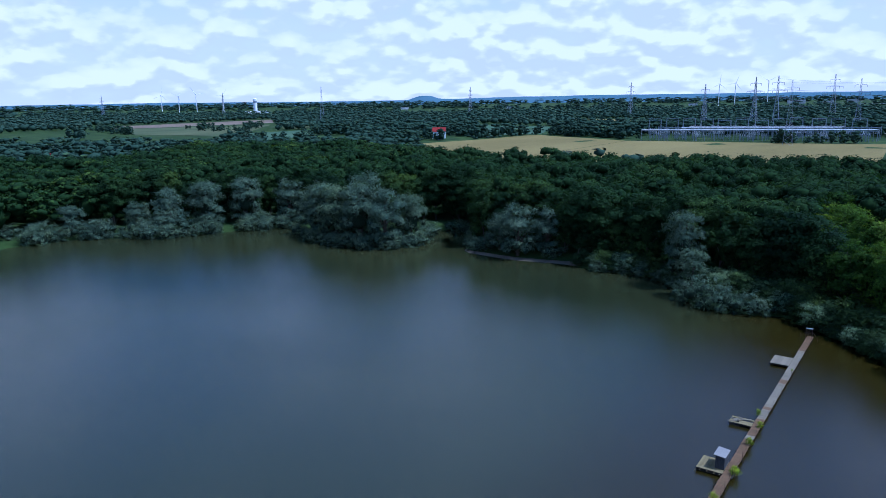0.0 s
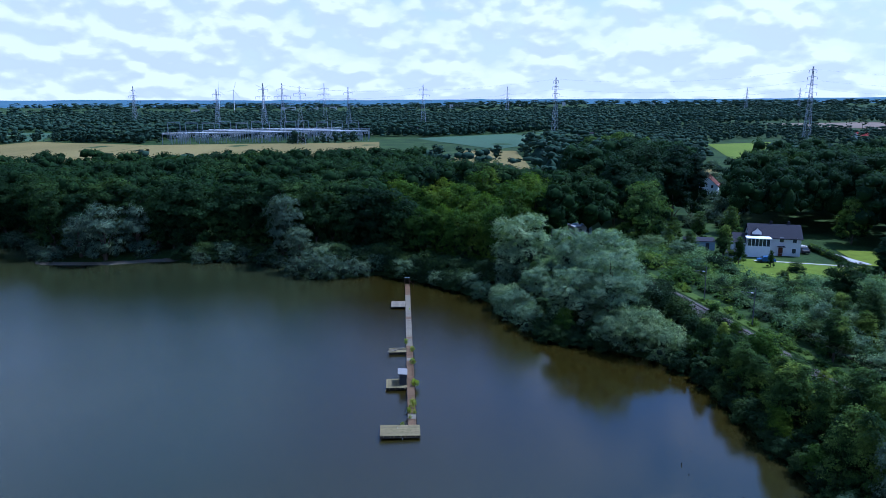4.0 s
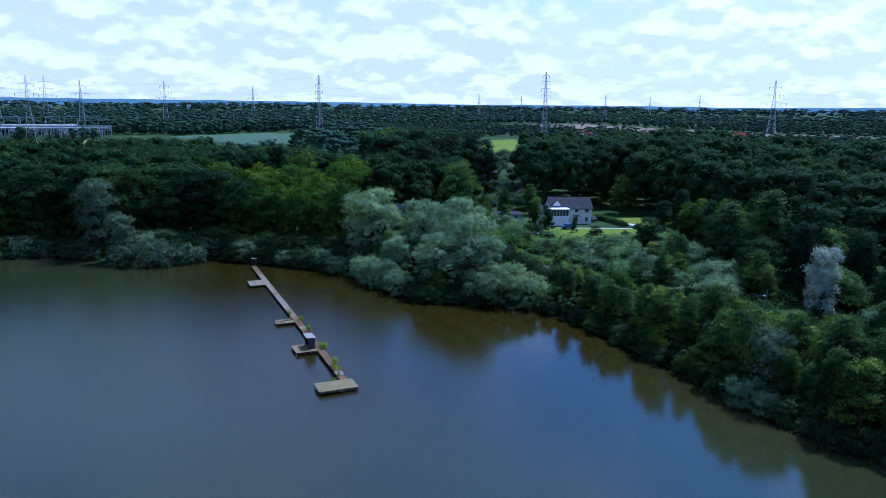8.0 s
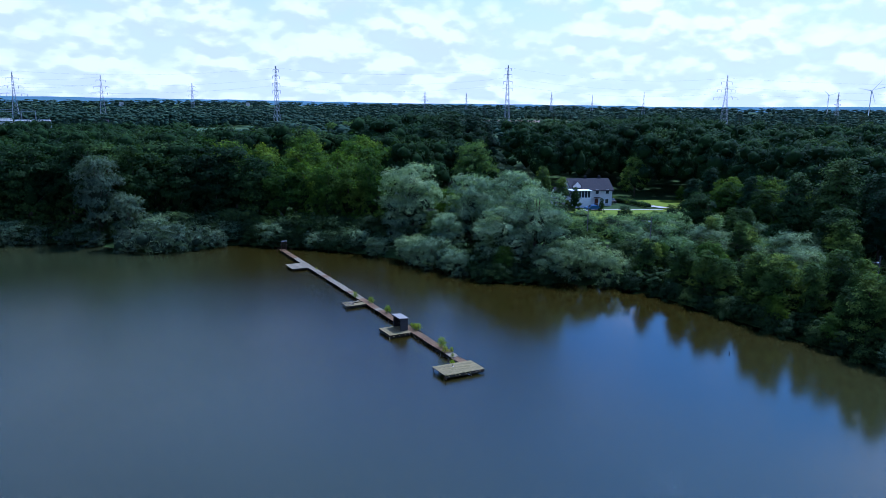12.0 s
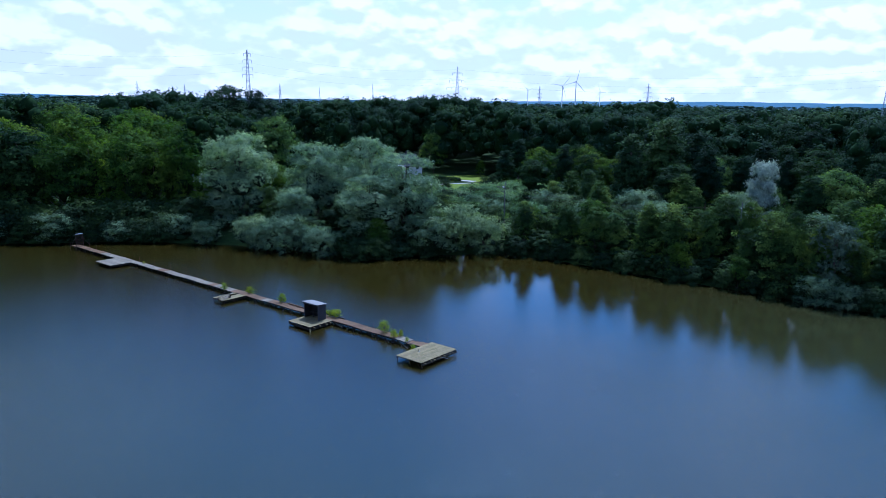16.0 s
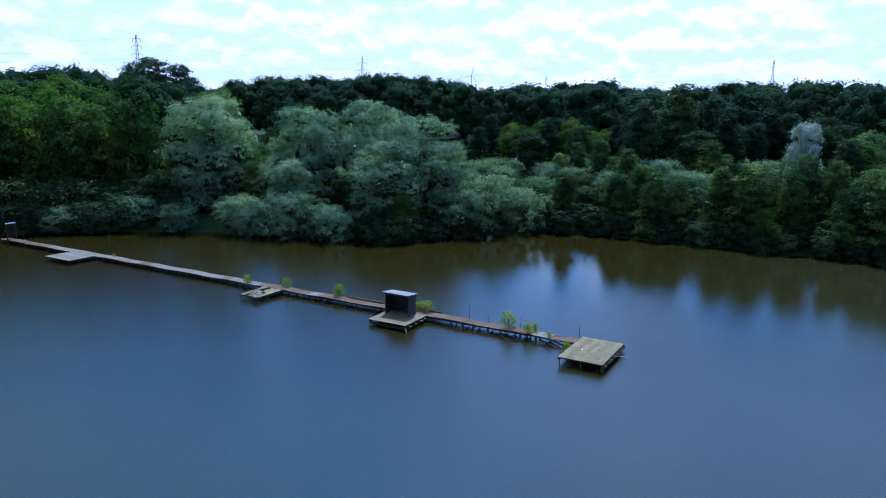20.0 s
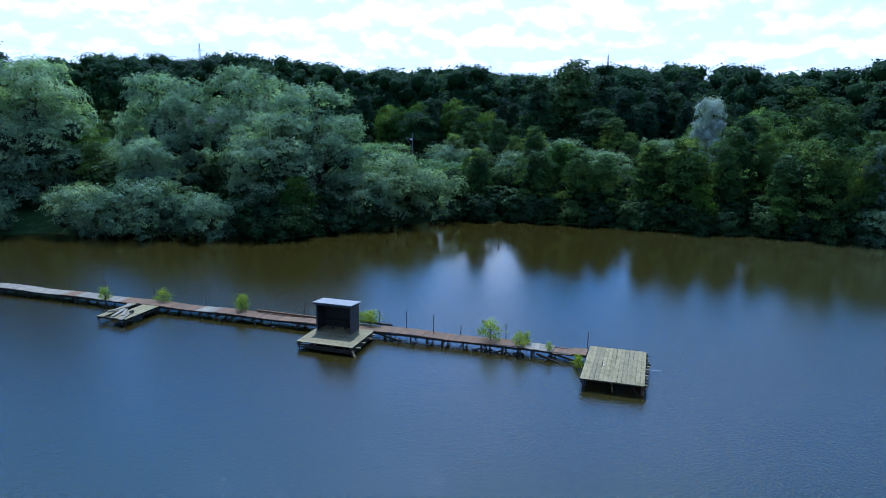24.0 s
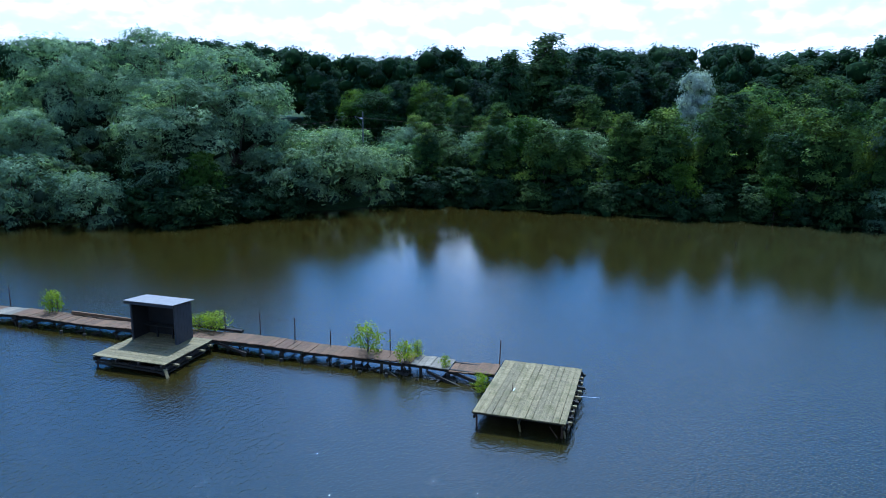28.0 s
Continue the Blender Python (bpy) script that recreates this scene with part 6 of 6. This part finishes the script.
tagged(new("garden_path", bm_mesh("garden_path", bm, GRAVEL)), "narrow pale path across the lawn", "path", "", "structure")
hr = np.random.default_rng(9)
lob = [(0.0, k * 1.15, 0.75, 0.95, 0.9, 0.85) for k in range(15)]
v, q, t = crown(hr, lob, 420, 9, 0.22, 0.6, 0.2, 0.88, False)
hedge = tagged(new("hedge", np_mesh("hedge", v, [q, t], [LEAF_ALDER, INNER])), "clipped green hedge along the drive", "hedge")
hedge.matrix_world = pose(104.2, 76.5, land1(104.4, 85), 0, 0, -5)


def car(m, label, paint):
    ob = thing("car", m, label, "car", "parked cars")
    bm = B()
    prof = [(-2.1, 0.35), (-2.1, 0.8), (-1.3, 0.92), (-0.7, 1.42), (0.9, 1.45), (1.6, 0.95), (2.1, 0.85), (2.1, 0.35)]
    L0 = [bm.verts.new((x, -0.85, z)) for x, z in prof]
    L1 = [bm.verts.new((x, 0.85, z)) for x, z in prof]
    bm.faces.new(L0), bm.faces.new(L1[::-1])
    for k in range(8):
        bm.faces.new((L0[k], L1[k], L1[(k + 1) % 8], L0[(k + 1) % 8]))
    bmesh.ops.recalc_face_normals(bm, faces=bm.faces)
    part("body", bm, paint, ob)
    part("windscreen", box(B(), (-1.02, 0, 1.18), (0.06, 1.4, 0.55), Euler((0, radians(40), 0)).to_matrix()), GLASS, ob)
    for x in (-1.3, 1.3):
        for y in (-0.8, 0.8):
            part("wheel", tube(B(), [(x, y - 0.1, 0.33), (x, y + 0.1, 0.33)], [0.33, 0.33], 12), TYRE, ob)
    return ob


car(pose(101.3, 88.5, land1(101.3, 88.5) + 0.14, 0, 0, 80), "dark parked car beside the house", TYRE)
car(pose(86, 78.4, land1(86, 78.4) + 0.14, 0, 0, -15), "blue parked car in front of the house", CARBLUE)
for k in range(4):
    x, y = -447 + k * 3.1, 563 - k * 1.5
    car(pose(x, y, land1(x, y) + 0.27, 0, 0, 60), "blue car parked beside the villa", CARBLUE)


# ---- power lines ----
def lattice(bm, z0, z1, w0, w1, n, t):
    """Four corner legs with crossed braces."""
    for k in range(n):
        fa, fb = k / n, (k + 1) / n
        za, zb = z0 + (z1 - z0) * fa, z0 + (z1 - z0) * fb
        wa, wb = (w0 + (w1 - w0) * fa) / 2, (w0 + (w1 - w0) * fb) / 2
        for sx, sy in ((-1, -1), (1, -1), (1, 1), (-1, 1)):
            beam(bm, (sx * wa, sy * wa, za), (sx * wb, sy * wb, zb), t)
            nxt = {(-1, -1): (1, -1), (1, -1): (1, 1), (1, 1): (-1, 1), (-1, 1): (-1, -1)}[(sx, sy)]
            beam(bm, (sx * wa, sy * wa, za), (nxt[0] * wb, nxt[1] * wb, zb), t * 0.6)
            beam(bm, (nxt[0] * wa, nxt[1] * wa, za), (sx * wb, sy * wb, zb), t * 0.6)


def pylon(h, arms, thick, narrow=False):
    ob = thing("pylon", Matrix(), "grey steel lattice power pylon with crossarms" if not narrow else "tall narrow steel lattice pylon with short crossarms", "pylon", "power pylons")
    bm = B()
    w0 = 5.5 if narrow else 8.5
    lattice(bm, -1, h * 0.62, w0, 2.4, 7, thick)
    part("lower_tower", bm, STEEL, ob)
    bm = B()
    lattice(bm, h * 0.62, h, 2.4, 0.6, 7, thick * 0.8)
    part("upper_tower", bm, STEEL, ob)
    for z, l in arms:
        for s in (-1, 1):
            bm = B()
            for yy in (-0.8, 0.8):
                beam(bm, (s * 0.8, yy, h * z), (s * l, 0, h * z), thick * 0.7)
                beam(bm, (s * 0.8, yy, h * z + l * 0.16), (s * l, 0, h * z), thick * 0.55)
            for f in (0.3, 0.6):
                beam(bm, (s * l * f, 0, h * z), (s * l * (f - 0.12), 0, h * z + l * 0.16 * (1 - f)), thick * 0.4)
            part("crossarm", bm, STEEL, ob)
            for f in ((1.0, 0.55) if l > 6 else (1.0,)):
                part("insulator", tube(B(), [(s * l * f, 0, h * z), (s * l * f, 0, h * z - 2.6)], [0.14, 0.14], 6), ROOF_DARK, ob)
    return ob


WIDE = [(0.6, 13), (0.74, 9.5), (0.88, 6)]
SLIM = [(0.66, 4.5), (0.76, 4.2), (0.86, 3.8), (0.95, 3)]
pyl = {"near": pylon(60, WIDE, 0.18), "far": pylon(60, WIDE, 0.28), "slim": pylon(62, SLIM, 0.2, True)}
first = set()


def set_pylon(kind, x, y, top, turn):
    ob = pyl[kind]
    z = land1(x, y)
    s = (top - z) / (62 if kind == "slim" else 60)
    m = pose(x, y, z, 0, 0, turn) @ Matrix.Diagonal((s, s, s, 1))
    if kind in first:
        ob = copy_thing(ob, pose(x, y, z, 0, 0, turn))
        ob.scale = (s, s, s)
    else:
        first.add(kind)
        ob.matrix_world = m
    return ob


PY = [("slim", 138, 557, 63.7, -55), ("slim", 331, 480, 69.2, -50), ("near", 581, 443, 67.8, -35), ("slim", 783, 58, 68.1, 20), ("far", 37, 1178, 74, -5), ("far", -152, 829, 67, 5), ("far", -133, 1145, 75.5, 5), ("near", -97, 594, 57, 10), ("far", -70, 840, 62, 8)]
for k, x, y, top, turn in PY:
    set_pylon(k, x, y, top, turn)
for az, d, top in ((-20.3, 1500, 76), (-33.0, 1800, 78), (-44.7, 1300, 72), (-52.5, 2000, 74), (-61.0, 2100, 72), (8.5, 1900, 85), (26.5, 2000, 80), (36.5, 1700, 74), (43.5, 1500, 70), (57.0, 1500, 72), (65.0, 1200, 68), (40, 2200, 80), (-11, 900, 66), (-14.5, 950, 60), (30, 2300, 82)):
    x, y = far(az, d)
    set_pylon("far", x, y, top, az)


def cables(a, b, ha, hb, offs, sag, r):
    for dx, dz in offs:
        pts = []
        d = Vector((b[0] - a[0], b[1] - a[1], 0)).normalized()
        side = Vector((d.y, -d.x, 0))
        for k in range(13):
            t = k / 12
            p = Vector((a[0], a[1], 0)).lerp(Vector((b[0], b[1], 0)), t) + side * dx
            pts.append((p.x, p.y, ha + (hb - ha) * t + dz - sag * 4 * t * (1 - t)))
        tagged(new("power_cable", bm_mesh("power_cable", tube(B(), pts, [r] * 13, 4), STEEL)), "thin overhead power cable between pylons", "cable", "power cables")


cables((138, 557), (331, 480), 63, 68, ((0, -1), (3.5, -10), (-3.5, -16)), 6, 0.035)
cables((331, 480), (581, 443), 68, 66, ((0, -1), (4, -10), (-4, -16)), 7, 0.04)
cables((581, 443), (783, 58), 66, 67, ((0, -1), (4, -10), (-4, -16)), 9, 0.04)
cables((138, 557), (-97, 594), 63, 56, ((0, -1), (4, -10), (-4, -16)), 6, 0.035)
cables((37, 1178), (-152, 829), 72, 65, ((0, -1), (8, -12)), 8, 0.1)

# ---- the switchyard: long roofed busbars, portals and insulators ----
sx0, sy0, sx1, sy1 = -237.0, 626.0, -38.0, 676.0
sl = math.hypot(sx1 - sx0, sy1 - sy0)
sa = math.degrees(math.atan2(sy1 - sy0, sx1 - sx0))
SB = pose((sx0 + sx1) / 2, (sy0 + sy1) / 2, land1(-137, 650), 0, 0, sa)
for k, (dy, h) in enumerate(((0, 10.8), (26, 11.4), (52, 12.0))):
    ob = thing("busbar_hall", SB @ pose(6 * k, dy, 0), "long flat pale-roofed open switchyard gallery on posts", "switchyard", "switchyard galleries")
    part("roof", box(B(), (0, 0, h), (sl if k == 0 else sl * 0.7, 6, 0.5), None, 0.1), CONCRETE, ob)
    part("edge_beam", box(B(), (0, -2.6, h - 1.1), (sl, 0.3, 0.7)), STEEL, ob)
    for i in range(25):
        part("post", beam(B(), (-sl / 2 + sl * i / 24, -2, -1), (-sl / 2 + sl * i / 24, -2, h), 0.5), STEEL, ob)
rs = np.random.default_rng(4)
for i in range(110):
    gxx, gyy = -sl / 2 + sl * rs.random(), rs.uniform(-8, 60)
    ob = thing("insulator_stand", SB @ pose(gxx, gyy, 0), "grey steel stand with ribbed insulators", "insulator", "switchyard insulators")
    hgt = rs.uniform(4, 8)
    part("frame", beam(beam(beam(B(), (-1.5, 0, 0), (-1.5, 0, hgt), 0.35), (1.5, 0, 0), (1.5, 0, hgt), 0.35), (-2.6, 0, hgt), (2.6, 0, hgt), 0.35), STEEL, ob)
    for s in (-2, 0, 2):
        part("insulator", tube(B(), [(s, 0, hgt), (s + rs.uniform(-1, 1), 0, hgt + 2.2)], [0.28, 0.2], 6), CONCRETE, ob)
for i in range(12):
    ob = thing("portal_gantry", SB @ pose(-sl / 2 + sl * (i + 0.5) / 12, rs.uniform(30, 75), 0), "steel lattice portal in the switchyard", "gantry", "switchyard portals")
    for s in (-6, 6):
        part("mast", beam(beam(B(), (s - 1, 0, -1), (s, 0, 20), 0.35), (s + 1, 0, -1), (s, 0, 20), 0.35), STEEL, ob)
    part("crossbeam", beam(beam(B(), (-6, 0, 20), (6, 0, 20), 0.4), (-6, 0, 18.5), (6, 0, 18.5), 0.3), STEEL, ob)


# ---- far landmarks ----
def turbine(az, d, h, spin):
    x, y = far(az, d)
    ob = thing("wind_turbine", pose(x, y, land1(x, y), 0, 0, -az + 25), "white wind turbine far on the horizon", "wind turbine", "wind turbines")
    part("tower", tube(B(), [(0, 0, 0), (0, 0, h)], [h * 0.019, h * 0.012], 8), WHITE, ob)
    part("nacelle", box(B(), (0, 1, h), (h * 0.03, h * 0.08, h * 0.035), None, 0.3), WHITE, ob)
    for k in range(3):
        a = radians(spin + 120 * k)
        part("blade", tube(B(), [(0, -2, h), (math.sin(a) * h * 0.12, -2, h + math.cos(a) * h * 0.12), (math.sin(a) * h * 0.45, -2, h + math.cos(a) * h * 0.45)], [h * 0.006, h * 0.01, h * 0.002], 5), WHITE, ob)


for az, d, h, s in ((-57.0, 2400, 62, 10), (-55.8, 2500, 60, 50), (-54.5, 2300, 64, 80), (-52.6, 2600, 60, 30), (-14.2, 2600, 74, 5), (-13.1, 2700, 77, 20), (-10.9, 2800, 82, 60), (60.3, 1900, 82, 15), (59.2, 1850, 70, 40), (56.8, 2300, 66, 70), (62.6, 2500, 66, 100)):
    turbine(az, d, h, s)
x, y = far(-50.2, 2500)
tower = thing("water_tower", pose(x, y, land1(x, y)), "white round tower with a dark band on the horizon", "tower")
part("shaft", tube(B(), [(0, 0, 0), (0, 0, 34)], [6.4, 6.4], 20), WHITE, tower)
part("band", tube(B(), [(0, 0, 34), (0, 0, 41)], [6.7, 6.7], 20), STEEL, tower)
part("head", tube(B(), [(0, 0, 41), (0, 0, 47), (0, 0, 50)], [7, 7, 3.5], 20), WHITE, tower)
x, y = far(-50.0, 2480)
for k in range(3):
    xx, yy = far(-50.8 + 0.7 * k, 2450)
    tagged(new("factory_block", bm_mesh("factory_block", box(B(), (xx, yy, land1(xx, yy) + 4), (22, 16, 9), None, 0.5), CONCRETE)), "pale flat factory block on the horizon", "building", "factory blocks")
for k, (az, d, w, h) in enumerate(((-9, 2900, 120, 16), (-7, 2950, 70, 12), (-5.5, 2800, 60, 18), (-38.5, 2700, 60, 8), (4, 3000, 30, 24), (13, 3100, 30, 20), (20, 3200, 40, 12), (9.5, 3100, 50, 10), (-16, 2700, 60, 8), (-30, 2600, 50, 8))):
    x, y = far(az, d)
    ob = thing("tower_block", pose(x, y, land1(x, y), 0, 0, -az), "pale grey building far on the horizon", "building", "far buildings")
    part("wall", box(B(), (0, 0, h * 0.3 + 2), (w * 0.5, 12, h * 0.6 + 4), None, 0.3), CONCRETE, ob)
    part("roof", box(B(), (0, 0, h * 0.6 + 4.4), (w * 0.5 + 1, 13, 0.8)), ROOF_DARK, ob)
# row of poplars before the building ground
for k in range(24):
    x = 462 + k * 7.5 + (k % 3) * 3
    y = 800 - k * 21.5
    FAR_POPLAR.plant(x, y, 15 + (k * 7 % 5), k * 40, None, 1.2, "tall light green tree in a long far row", "far row of trees")
